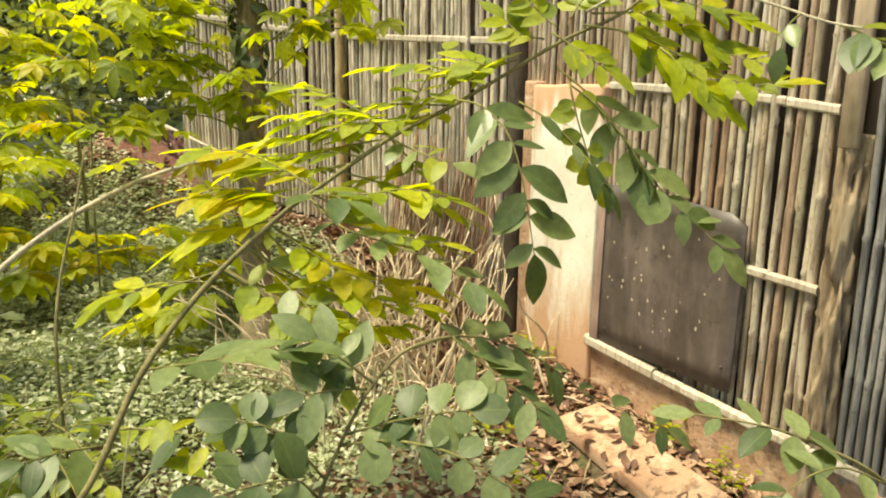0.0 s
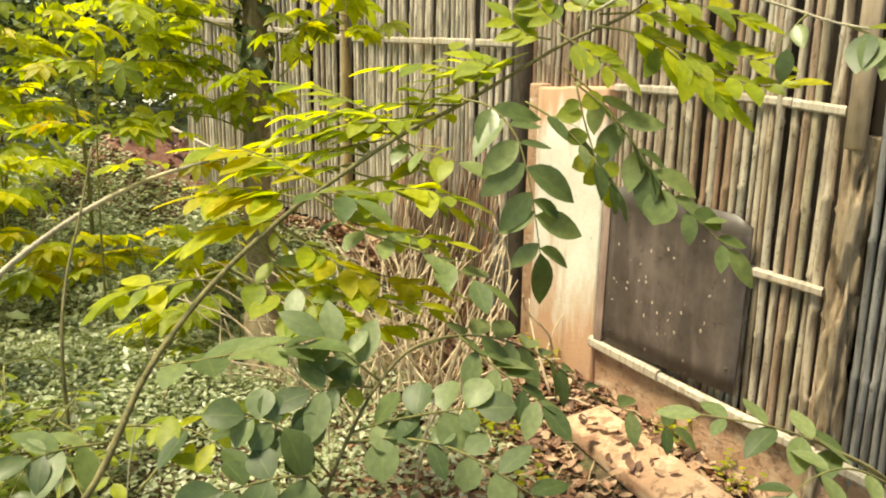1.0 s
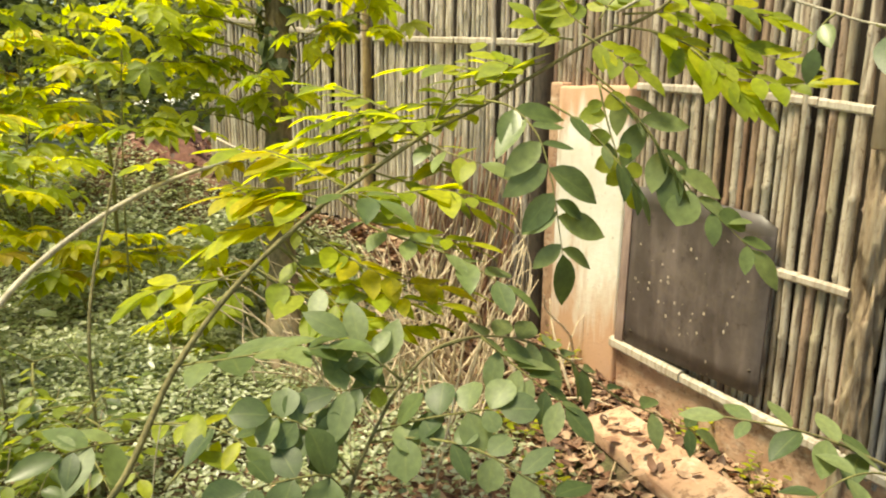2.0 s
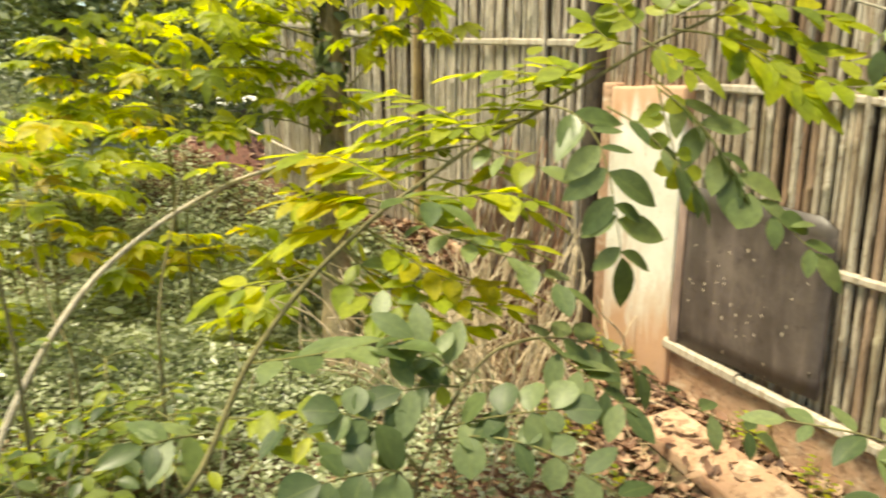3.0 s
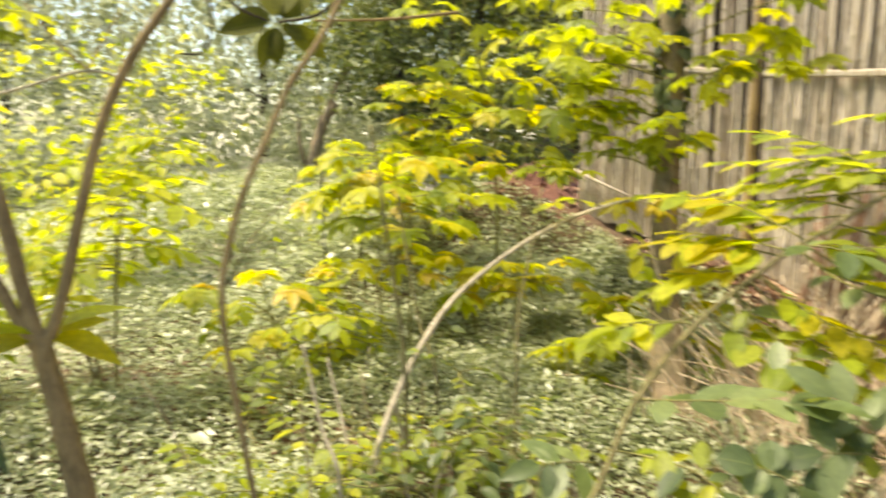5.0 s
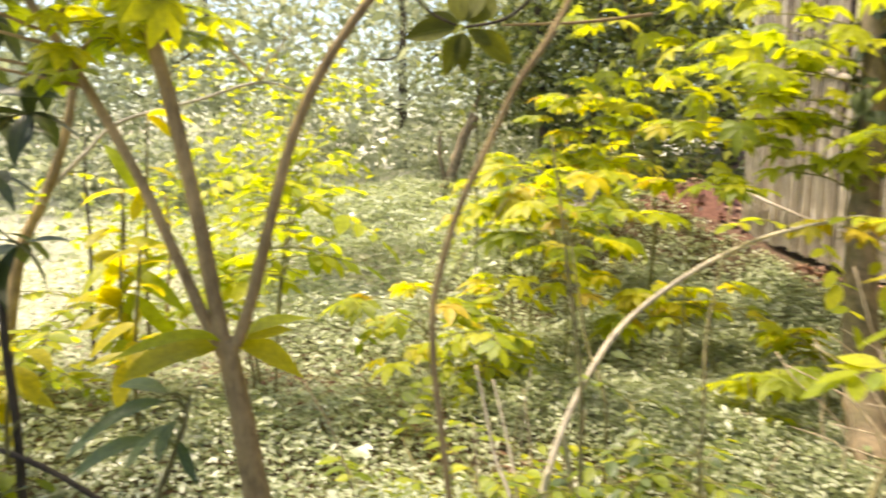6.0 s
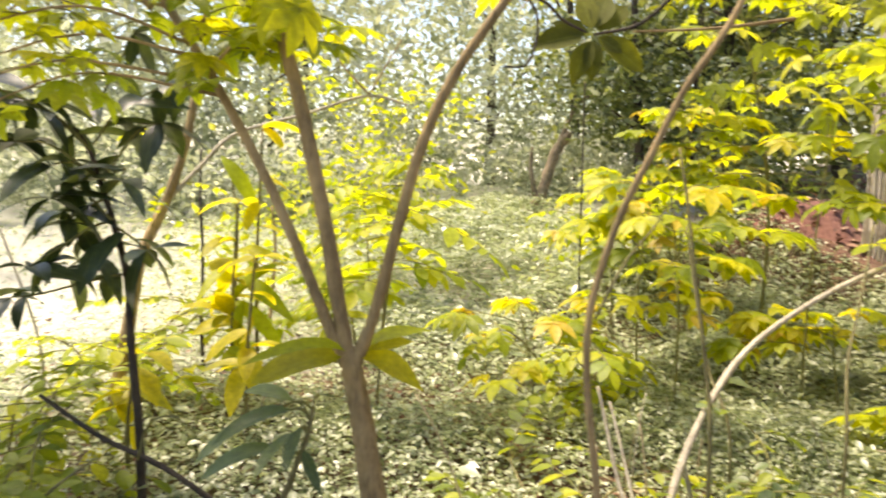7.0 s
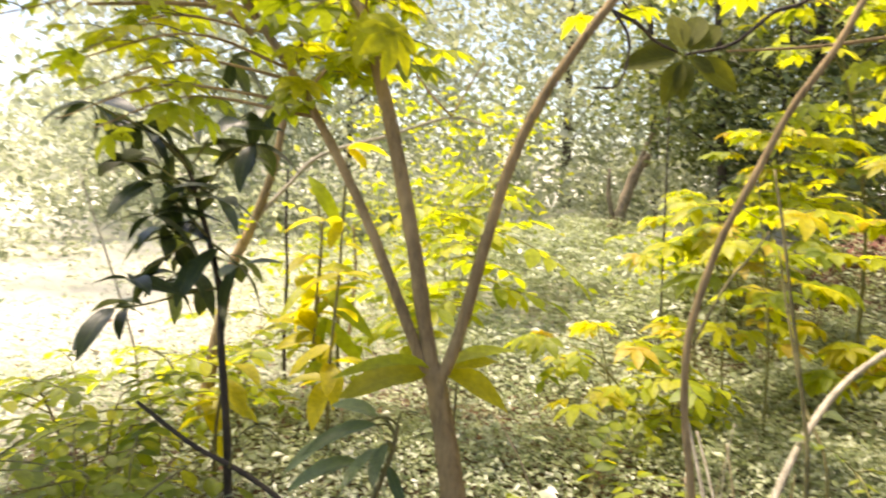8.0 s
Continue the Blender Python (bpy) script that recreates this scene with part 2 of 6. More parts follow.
def panel_paint():
    """Old dark-brown sheet, scuffed, with flecks of lime."""
    m = Nodes("scuffed_dark_sheet")
    v = m.coords("Object")
    c = m.ramp(m.noise(v, 3.5, 5.0, 0.65), [(0.3, (0.042, 0.031, 0.028)), (0.52, (0.088, 0.068, 0.062)), (0.7, (0.155, 0.122, 0.110))])
    wipe = m.noise(m.coords("Object", (1, 1, 0.2)), 14.0, 4.0, 0.6)
    c = m.mix(m.ramp(wipe, [(0.48, (0, 0, 0)), (0.72, (0.6, 0.6, 0.6))]), c, (0.20, 0.155, 0.14))
    blot = m.noise(v, 20.0, 6.0, 0.75)
    c = m.mix(m.ramp(blot, [(0.56, (0, 0, 0)), (0.68, (0.6, 0.6, 0.6))]), c, (0.030, 0.020, 0.016))
    vor = m.add("ShaderNodeTexVoronoi", Scale=34.0, Randomness=1.0)
    m.link(m.coords("Object", (1, 1, 0.7)), vor.inputs["Vector"])
    away = m.t.nodes.new("ShaderNodeVectorMath")
    away.operation = "DISTANCE"
    m.link(v, away.inputs[0])
    away.inputs[1].default_value = (0.64, 2.37, 0.53)
    patch = m.math("GREATER_THAN", m.math("ADD", m.noise(v, 9.0, 3.0), m.math("MULTIPLY", away.outputs["Value"], -0.75)), 0.36)
    dot = m.math("LESS_THAN", m.math("ADD", vor.outputs["Distance"], m.math("MULTIPLY", m.noise(v, 60.0, 2.0), 0.3)), 0.30)
    fleck = m.math("MULTIPLY", dot, patch)
    c = m.mix(m.math("MULTIPLY", fleck, 0.8), c, (0.5, 0.42, 0.34))
    sep = m.add("ShaderNodeSeparateXYZ")
    m.link(v, sep.inputs[0])
    # Darker olive above a wavy line near the sheet's upper edge.
    top_band = m.math("GREATER_THAN", m.math("ADD", sep.outputs[2], m.math("MULTIPLY", m.noise(v, 5.0, 3.0), 0.07)), 0.855)
    c = m.mix(m.math("MULTIPLY", top_band, 0.6), c, (0.050, 0.040, 0.030))
    m.bump(m.noise(v, 30.0, 5.0), 0.2, 0.004)
    return m.done(c, m.ramp(wipe, [(0.3, (0.38, 0.38, 0.38)), (0.7, (0.6, 0.6, 0.6))]))


def soil():
    """Forest floor: dark soil, leaf mould, reddish earth and a green film; sun glare is painted into the west."""
    m = Nodes("forest_floor_soil")
    v = m.coords("Object")
    fine = m.noise(v, 38.0, 8.0, 0.7)
    c = m.ramp(fine, [(0.3, (0.035, 0.022, 0.014)), (0.52, (0.13, 0.08, 0.05)), (0.7, (0.26, 0.17, 0.11))])
    red = m.ramp(m.noise(v, 0.9, 4.0, 0.6), [(0.48, (0, 0, 0)), (0.62, (0.8, 0.8, 0.8))])
    c = m.mix(red, c, m.ramp(fine, [(0.3, (0.10, 0.035, 0.025)), (0.7, (0.30, 0.13, 0.09))]))
    green = m.ramp(m.noise(v, 2.6, 5.0, 0.65), [(0.46, (0, 0, 0)), (0.6, (0.6, 0.6, 0.6))])
    c = m.mix(green, c, m.ramp(fine, [(0.3, (0.035, 0.05, 0.015)), (0.7, (0.14, 0.17, 0.05))]))
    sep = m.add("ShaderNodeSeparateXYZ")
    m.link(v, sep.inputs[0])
    # Pale dry soil to the west, whitened further to stand in for sun glare.
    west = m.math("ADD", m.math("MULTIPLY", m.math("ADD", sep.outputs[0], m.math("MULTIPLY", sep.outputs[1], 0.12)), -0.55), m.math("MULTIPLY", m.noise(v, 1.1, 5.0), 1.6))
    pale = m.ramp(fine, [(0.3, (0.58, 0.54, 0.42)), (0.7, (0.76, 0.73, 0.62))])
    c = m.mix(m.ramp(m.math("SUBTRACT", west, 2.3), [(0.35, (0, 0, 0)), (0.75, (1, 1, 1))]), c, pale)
    m.bump(fine, 0.8, 0.03)
    return m.done(c, 0.95)


CLAY_PALE = pale_clay()
WOOD_POST, GAP_SHADE, PLASTER, CLAY, PANEL, SOIL = post_wood(), gap_shade(), plaster(), clay(), panel_paint(), soil()
STRIP = bark_material("rusty_edge_strip", (0.140, 0.090, 0.075), (0.320, 0.225, 0.190), 7, 0.3)
BOARD = bark_material("weathered_board", (0.15, 0.105, 0.07), (0.40, 0.31, 0.22), 12, 0.15)


# ---------------------------------------------------------------- shapes
def mesh_from(name, verts, faces, material, smooth=True):
    me = bpy.data.meshes.new(name)
    me.from_pydata([tuple(v) for v in verts], [], faces)
    me.materials.append(material)
    if smooth:
        me.polygons.foreach_set("use_smooth", [True] * len(me.polygons))
    return me


def thing(name, at, label, category, group=""):
    ob = new(name)
    ob.location = at
    ob.empty_display_size = 0.1
    return tagged(ob, label, category, group)


def child(name, me, parent, label="", kind="", m=None):
    """A mesh given in world coordinates (or placed by m) as a part of a thing."""
    ob = new(name, me)
    ob.parent = parent
    base = Matrix.Translation(-parent.location)
    ob.matrix_basis = base @ m if m is not None else base
    return tagged(ob, label, kind=kind)


def smooth_line(points, per=6):
    """A Catmull-Rom line through the points."""
    p = [Vector(q) for q in points]
    p = [p[0] * 2 - p[1], *p, p[-1] * 2 - p[-2]]
    out = []
    for i in range(1, len(p) - 2):
        for k in range(per):
            t = k / per
            a, b, c, d = p[i - 1], p[i], p[i + 1], p[i + 2]
            out.append(0.5 * (2 * b + (c - a) * t + (2 * a - 5 * b + 4 * c - d) * t * t + (3 * b - a - 3 * c + d) * t ** 3))
    return out + [p[-2]]


def tube(line, r0, r1, sides=8, rough=0.0, seed=0):
    """Vertices and faces of a tapered round stem along a line, closed at both ends."""
    verts, faces = [], []
    rnd = random.Random(seed)
    side = None
    n = len(line)
    for i, q in enumerate(line):
        tan = (line[min(i + 1, n - 1)] - line[max(i - 1, 0)]).normalized()
        if side is None:
            side = tan.orthogonal().normalized()
        side = (side - tan * side.dot(tan)).normalized()
        up = tan.cross(side)
        r = r0 + (r1 - r0) * i / (n - 1)
        r *= 1 + rough * rnd.uniform(-0.5, 0.5)
        for k in range(sides):
            a = 2 * math.pi * k / sides
            rr = r * (1 + rough * rnd.uniform(-0.4, 0.4))
            verts.append(q + (side * math.cos(a) + up * math.sin(a)) * rr)
    for i in range(n - 1):
        for k in range(sides):
            a, b = i * sides + k, i * sides + (k + 1) % sides
            faces.append((a, b, b + sides, a + sides))
    faces.append(tuple(range(sides))[::-1])
    faces.append(tuple(range((n - 1) * sides, n * sides)))
    return verts, faces


def merged(pieces):
    verts, faces = [], []
    for v, f in pieces:
        o = len(verts)
        verts += v
        faces += [tuple(i + o for i in q) for q in f]
    return verts, faces


def leaf_mesh(name, material, length, width, widest=0.45, tip=0.9, fold=0.18, curl=0.18, wave=0.0, n=6):
    """One leaf blade along +y with its face up: two folded halves, drooping to the tip."""
    verts, uvs, faces = [], [], []
    for i in range(n + 1):
        v = i / n
        w = math.sin(math.pi * v ** (math.log(0.5) / math.log(widest))) ** tip * width / 2
        w = max(w, width * 0.012)
        z = -curl * length * v * v
        ripple = wave * length * math.sin(v * 9)
        for s in (-1, 0, 1):
            verts.append((s * w, v * length, z + abs(s) * (w * fold * 2 + ripple * s)))
            uvs.append((0.5 + s * 0.5, v))
    for i in range(n):
        for s in (0, 1):
            a = i * 3 + s
            faces.append((a, a + 1, a + 4, a + 3))
    me = mesh_from(name, verts, faces, material)
    layer = me.uv_layers.new(name="UVMap")
    for loop in me.loops:
        layer.data[loop.index].uv = uvs[loop.vertex_index]
    return me


def lobed_mesh(name, material, size, lobes=5, spread=200):
    """A hand-shaped leaf: long lobes fanned out from the stalk."""
    verts, uvs, faces = [], [], []
    for k in range(lobes):
        a = radians(-spread / 2 + spread * k / (lobes - 1))
        far = size * (1 - 0.4 * abs(k - (lobes - 1) / 2) / ((lobes - 1) / 2))
        d, s = Vector((math.sin(a), math.cos(a), 0)), Vector((math.cos(a), -math.sin(a), 0))
        o = len(verts)
        for v, w in ((0.0, 0.05), (0.3, 0.13), (0.6, 0.19), (0.85, 0.10), (1.0, 0.01)):
            for q in (-1, 0, 1):
                verts.append(d * far * v + s * q * w * size + Vector((0, 0, -0.25 * size * v * v + abs(q) * w * size * 0.35)))
                uvs.append((0.5 + q * 0.5, v))
        for i in range(4):
            for q in (0, 1):
                b = o + i * 3 + q
                faces.append((b, b + 1, b + 4, b + 3))
    me = mesh_from(name, verts, faces, material)
    layer = me.uv_layers.new(name="UVMap")
    for loop in me.loops:
        layer.data[loop.index].uv = uvs[loop.vertex_index]
    return me


def leaf_pose(at, along, face, size=1.0):
    y = along.normalized()
    x = y.cross(face)
    x = x.normalized() if x.length > 1e-4 else y.orthogonal().normalized()
    z = x.cross(y)
    m = Matrix((x * size, y * size, z * size)).transposed().to_4x4()
    m.translation = at
    return m


CURLED = [((0, 0, 0.02), (-0.2, 0.22, 0.08), (0.0, 0.24, 0.0), (0.2, 0.2, 0.1), (-0.29, 0.5, 0.13), (0.0, 0.52, 0.03), (0.27, 0.48, 0.09), (-0.17, 0.78, 0.16), (0.02, 0.8, 0.10), (0.19, 0.76, 0.14), (0.05, 1.02, 0.24)),
          [(0, 2, 1), (0, 3, 2), (1, 2, 5), (1, 5, 4), (2, 3, 6), (2, 6, 5), (4, 5, 8), (4, 8, 7), (5, 6, 9), (5, 9, 8), (7, 8, 10), (8, 9, 10)]]
LOW = [((0, 0, 0), (-0.27, 0.42, 0.06), (0, 0.45, -0.02), (0.27, 0.42, 0.06), (0, 1, -0.16)), [(0, 2, 1), (0, 3, 2), (1, 2, 4), (2, 3, 4)]]


def foliage_mesh(name, poses, material, template=LOW):
    """Very many small leaves as one mesh. poses: an array of n x 3 x 4."""
    tv, tf = np.array(template[0], float), np.array(template[1], int)
    poses = np.asarray(poses, float)
    n, k = len(poses), len(tv)
    verts = np.einsum("nij,kj->nki", poses[:, :, :3], tv) + poses[:, None, :, 3]
    faces = (np.arange(n)[:, None, None] * k + tf[None]).reshape(-1)
    me = bpy.data.meshes.new(name)
    me.vertices.add(n * k)
    me.vertices.foreach_set("co", verts.reshape(-1))
    me.loops.add(len(faces))
    me.loops.foreach_set("vertex_index", faces)
    me.polygons.add(len(faces) // 3)
    me.polygons.foreach_set("loop_start", np.arange(0, len(faces), 3))
    me.polygons.foreach_set("use_smooth", np.ones(len(faces) // 3, bool))
    me.materials.append(material)
    me.update(calc_edges=True)
    return me


def random_poses(places, size, rng, lift=0.5, aim=None):
    """Leaf poses at places (n x 3): turned at random, faces mostly up (lift 1: flat)."""
    n = len(places)
    size = np.broadcast_to(size, n)
    face = rng.normal(size=(n, 3)) * (1 - lift)
    face[:, 2] = np.abs(face[:, 2]) + lift
    face /= np.linalg.norm(face, axis=1)[:, None]
    along = rng.normal(size=(n, 3))
    if aim is not None:
        along = along * 0.5 + aim
    along -= (along * face).sum(1)[:, None] * face
    along /= np.linalg.norm(along, axis=1)[:, None]
    x = np.cross(along, face)
    out = np.empty((n, 3, 4))
    for i, a in enumerate((x, along, face)):
        out[:, :, i] = a * size[:, None]
    out[:, :, 3] = places
    return out


UP = Vector((0, 0, 1))


class Plant:
    """A plant as one thing: stems, twigs and single leaves; past the first 280 its leaves are joined."""

    def __init__(self, name, base, label, category, group="", seed=1):
        self.ob = thing(name, base, label, category, group)
        self.rnd = random.Random(seed)
        self.twigs, self.leaves, self.on = [], [], None
        self.seed = seed

    def stem(self, points, r0, r1, material, name="stem", label="", sides=9, rough=0.12, per=6):
        line = smooth_line(points, per)
        v, f = tube(line, r0, r1, sides, rough, self.seed)
        child(name, mesh_from(name, v, f, material), self.ob, label)
        return line

    def twig(self, points, r0, r1, per=4):
        line = smooth_line(points, per)
        self.twigs.append(tube(line, r0, r1, 5, 0.1, self.seed))
        return line

    def leaf(self, me, at, along, face, size=1.0):
        self.leaves.append((me, leaf_pose(at, along, face, size), self.on))

    def pinnate(self, points, meshes, pairs, size=1.0, face=None, r=0.0028, droop=0.12, end=True, open_by=66, start=0.15, stray=0.26, flat=0.65):
        """A leafy spray: leaflets in pairs along a thin rachis."""
        rnd = self.rnd
        line = self.twig(points, r, r * 0.4)
        self.on = len(self.twigs) - 1
        n = len(line) - 1
        for i in range(pairs):
            for sign in (-1, 1):
                if rnd.random() < 0.06:
                    continue
                u = start + (1 - start) * (i + 0.5 + rnd.uniform(-0.3, 0.3)) / pairs
                k = min(int(u * n), n - 1)
                q = line[k].lerp(line[k + 1], u * n - k)
                tan = (line[k + 1] - line[k]).normalized()
                side = tan.cross(face if face is not None else UP)
                side = side.normalized() if side.length > 0.05 else tan.orthogonal().normalized()
                norm = side.cross(tan)
                a = radians(open_by + rnd.uniform(-24, 20))
                d = tan * math.cos(a) + side * sign * math.sin(a) + Vector((0, 0, -droop * rnd.uniform(0.2, 1.9)))
                f = norm.lerp(UP, flat) + Vector((rnd.uniform(-stray, stray), rnd.uniform(-stray, stray), 0))
                self.leaf(rnd.choice(meshes), q, d, f, size * rnd.uniform(0.68, 1.18) * (0.8 + 0.2 * math.sin(math.pi * u)))
        if end:
            tan = (line[-1] - line[-2]).normalized()
            self.leaf(rnd.choice(meshes), line[-1], tan + Vector((0, 0, -droop)), (face or UP) + Vector((0.1, 0.1, 0)), size)
        self.on = None

    def spray(self, at, along, length, meshes, pairs, size=1.0, sag=0.3, face=None):
        """A pinnate spray from a point, sagging towards its end."""
        along = along.normalized()
        pts = [at + along * length * u + Vector((0, 0, -sag * length * u * u)) for u in (0, 0.35, 0.7, 1.0)]
        self.pinnate(pts, meshes, pairs, size, face, droop=0.15, stray=0.3)

    def fan(self, at, along, stalk, meshes, size=1.0):
        """A hand-shaped leaf on its stalk."""
        end = at + along.normalized() * stalk
        self.twig([at, (at + end) / 2 + Vector((0, 0, 0.1 * stalk)), end], 0.0022, 0.0014, 3)
        flat = Vector((along.x, along.y, -0.35 * abs(self.rnd.gauss(0.6, 0.5))))
        self.on = len(self.twigs) - 1
        self.leaf(self.rnd.choice(meshes), end, flat, UP + Vector([self.rnd.uniform(-0.4, 0.4) for _ in range(3)]), size)
        self.on = None

    def finish(self, joined_material=None, most=None):
        stalks = {}
        if len(self.twigs) > 60:
            v, f = merged(self.twigs)
            child("stalkwork", mesh_from("stalkwork", v, f, STEM_TWIG), self.ob, kind="stuff")
        else:
            for k, (v, f) in enumerate(self.twigs):
                stalks[k] = child("leaf_stalk", mesh_from("leaf_stalk", v, f, STEM_TWIG), self.ob)
        order = list(self.leaves)
        self.rnd.shuffle(order)
        base = Matrix.Translation(-self.ob.location)
        most = 290 if most is None else most
        for me, m, on in order[:most]:
            ob = new("leaflet" if on in stalks else "leaf", me)
            ob.parent = stalks.get(on, self.ob)
            ob.matrix_basis = m if on in stalks else base @ m
        rest = {}
        for me, m, on in order[most:]:
            rest.setdefault(me.name, (me, []))[1].append(np.array(m)[:3])
        for me, poses in rest.values():
            tv = [tuple(v.co) for v in me.vertices]
            tf = []
            for p in me.polygons:
                a, b, c, d = p.vertices
                tf += [(a, b, c), (a, c, d)]
            child("foliage", foliage_mesh("foliage", poses, JOINED.get(me.materials[0].name, joined_material or FOL_MID), [tv, tf]), self.ob, kind="stuff")
        return self.ob


JOINED = {LEAF_DARK.name: FOL_DARK, LEAF_GLOSS.name: FOL_GLOSS, LEAF_MID.name: FOL_MID, LEAF_YELLOW.name: FOL_YELLOW, LEAF_GOLD.name: FOL_YELLOW}
# leaf kinds, shared by all plants (lengths in metres)
OVAL_D = [leaf_mesh("leaf", LEAF_DARK, 0.115, 0.058, 0.47, 0.8, f, c) for f, c in ((0.08, 0.05), (0.16, 0.14), (0.05, 0.2))]
OVAL_M = [leaf_mesh("leaf", LEAF_MID, 0.10, 0.052, 0.48, 0.8, f, c) for f, c in ((0.08, 0.06), (0.16, 0.13), (0.05, 0.18))]
OVAL_Y = [leaf_mesh("leaf", LEAF_YELLOW, 0.10, 0.05, 0.48, 0.8, f, c) for f, c in ((0.08, 0.06), (0.16, 0.13), (0.05, 0.18))]
OVAL_G = [leaf_mesh("leaf", LEAF_GOLD, 0.10, 0.05, 0.48, 0.8, f, c) for f, c in ((0.08, 0.06), (0.16, 0.13), (0.05, 0.18))]
OVAL_O = [leaf_mesh("leaf", LEAF_OLIVE, 0.115, 0.058, 0.47, 0.8, f, c) for f, c in ((0.10, 0.10), (0.2, 0.22))]
ROUND_D = [leaf_mesh("leaf", LEAF_DARK, 0.085, 0.072, 0.55, 0.55, f, c) for f, c in ((0.06, 0.08), (0.14, 0.2))]
ROUND_M = [leaf_mesh("leaf", LEAF_MID, 0.075, 0.06, 0.55, 0.55, f, c) for f, c in ((0.06, 0.08), (0.14, 0.2))]
LANCE_G = [leaf_mesh("leaf", LEAF_GLOSS, 0.165, 0.060, 0.5, 0.8, f, c, 0.012, 8) for f, c in ((0.14, 0.2), (0.22, 0.38), (0.1, 0.5))]
LANCE_D = [leaf_mesh("leaf", LEAF_DARK, 0.23, 0.062, 0.5, 0.75, f, c, 0.01, 8) for f, c in ((0.16, 0.25), (0.22, 0.45))]
LANCE_Y = [leaf_mesh("leaf", LEAF_YELLOW, 0.20, 0.05, 0.5, 0.75, f, c, 0.01, 8) for f, c in ((0.16, 0.45), (0.22, 0.7))]
BROAD_Y = [leaf_mesh("leaf", LEAF_GOLD, 0.19, 0.085, 0.5, 0.7, f, c, 0.02, 8) for f, c in ((0.12, 0.3), (0.2, 0.5))]
OCHRE = [leaf_mesh("leaf", LEAF_OCHRE, 0.10, 0.06, 0.5, 0.7, 0.15, 0.4, 0.03)]
HAND_M = [lobed_mesh("leaf", LEAF_MID, 0.12, n, s) for n, s in ((5, 200), (5, 170), (7, 240))]
HAND_Y = [lobed_mesh("leaf", LEAF_YELLOW, 0.12, n, s) for n, s in ((5, 200), (5, 170), (7, 240))]
HAND_G = [lobed_mesh("leaf", LEAF_GOLD, 0.12, n, s) for n, s in ((5, 200), (5, 170))]
HAND_O = [lobed_mesh("leaf", LEAF_OCHRE, 0.12, 5, 190)]
IVY = [leaf_mesh("leaf", LEAF_GLOSS, 0.075, 0.066, 0.36, 0.85, f, c) for f, c in ((0.08, 0.1), (0.16, 0.25))]
SMALL_M = [leaf_mesh("leaf", LEAF_MID, 0.055, 0.032, 0.48, 0.75, f, 0.15, 0, 4) for f in (0.1, 0.2)]
SMALL_Y = [leaf_mesh("leaf", LEAF_YELLOW, 0.06, 0.034, 0.48, 0.75, f, 0.15, 0, 4) for f in (0.1, 0.2)]
SMALL_D = [leaf_mesh("leaf", LEAF_DARK, 0.05, 0.03, 0.48, 0.75, f, 0.15, 0, 4) for f in (0.1, 0.2)]


# ---------------------------------------------------------------- ground
def bend(degrees):
    a = radians(degrees)
    return Vector((-math.sin(a), math.cos(a), 0)), Vector((-math.cos(a), -math.sin(a), 0))


W0 = Vector((0.827, 2.195, 0))     # a point of the near wall's face
BEND_1, BEND_2, WALL_END = 1.2, 2.613, 4.233
WD, WN = bend(26.0)                 # along the wall, away from the start; out of it, towards the garden
P1 = W0 + WD * BEND_1
D1, N1 = bend(40)
P2 = P1 + D1 * (BEND_2 - BEND_1)
D2, N2 = bend(57)
SECTIONS = ((-9.0, W0, WD, WN, 0.0), (BEND_1, P1, D1, N1, BEND_1), (BEND_2, P2, D2, N2, BEND_2))


def wall_point(s, out, z):
    """A point by its way along the bent wall, its distance out of it and its height."""
    k = 0 if s < BEND_1 else 1 if s < BEND_2 else 2
    _, p, d, n, start = SECTIONS[k]
    return p + d * (s - start) + n * out + Vector((0, 0, z))


def beside_wall(x, y):
    """Way along the wall and distance out of it; works on arrays too."""
    outs = [(x - p.x) * n.x + (y - p.y) * n.y for _, p, d, n, start in SECTIONS]
    ways = [(x - p.x) * d.x + (y - p.y) * d.y + start for _, p, d, n, start in SECTIONS]
    out = np.minimum(np.minimum(outs[0], outs[1]), outs[2])
    return np.where(out == outs[0], ways[0], np.where(out == outs[1], ways[1], ways[2])), out


BANKED = ((-3.2, -2.4, 1.2, 2.6, 4.2, 5.2), (0.0, 0.13, 0.13, 0.30, 0.18, 0.0))    # soil heaped along the wall


def ground_z(x, y):
    """Height of the ground: it climbs behind the garden, is banked up against the wall and swells to a knoll at the wall's end."""
    rise = 0.115 * max(0.0, y - 3.4) ** 1.0 * min(1.0, max(0.0, (x + 9.0) / 6.0)) + 0.02 * max(0.0, y - 3.4)
    rise = min(rise, 1.6)
    out, along = min(((x - p.x) * n.x + (y - p.y) * n.y, (x - p.x) * d.x + (y - p.y) * d.y + start) for _, p, d, n, start in SECTIONS)
    bank = float(np.interp(along, *BANKED)) * math.exp(-(max(out, -0.1) / 0.42) ** 2)
    if out < -0.3:
        bank *= 0.3
    knoll = 0.42 * math.exp(-((x + 2.45) / 0.75) ** 2 - ((y - 5.55) / 0.6) ** 2)
    bumps = 0.035 * noise.noise(Vector((x * 0.9, y * 0.9, 3.0))) + 0.012 * noise.noise(Vector((x * 4, y * 4, 7.0)))
    tilt = -0.0384 * max(-8.0, min(2.0, 0.966 * x + 0.259 * y))
    return rise + bank + knoll + bumps + tilt - 0.01


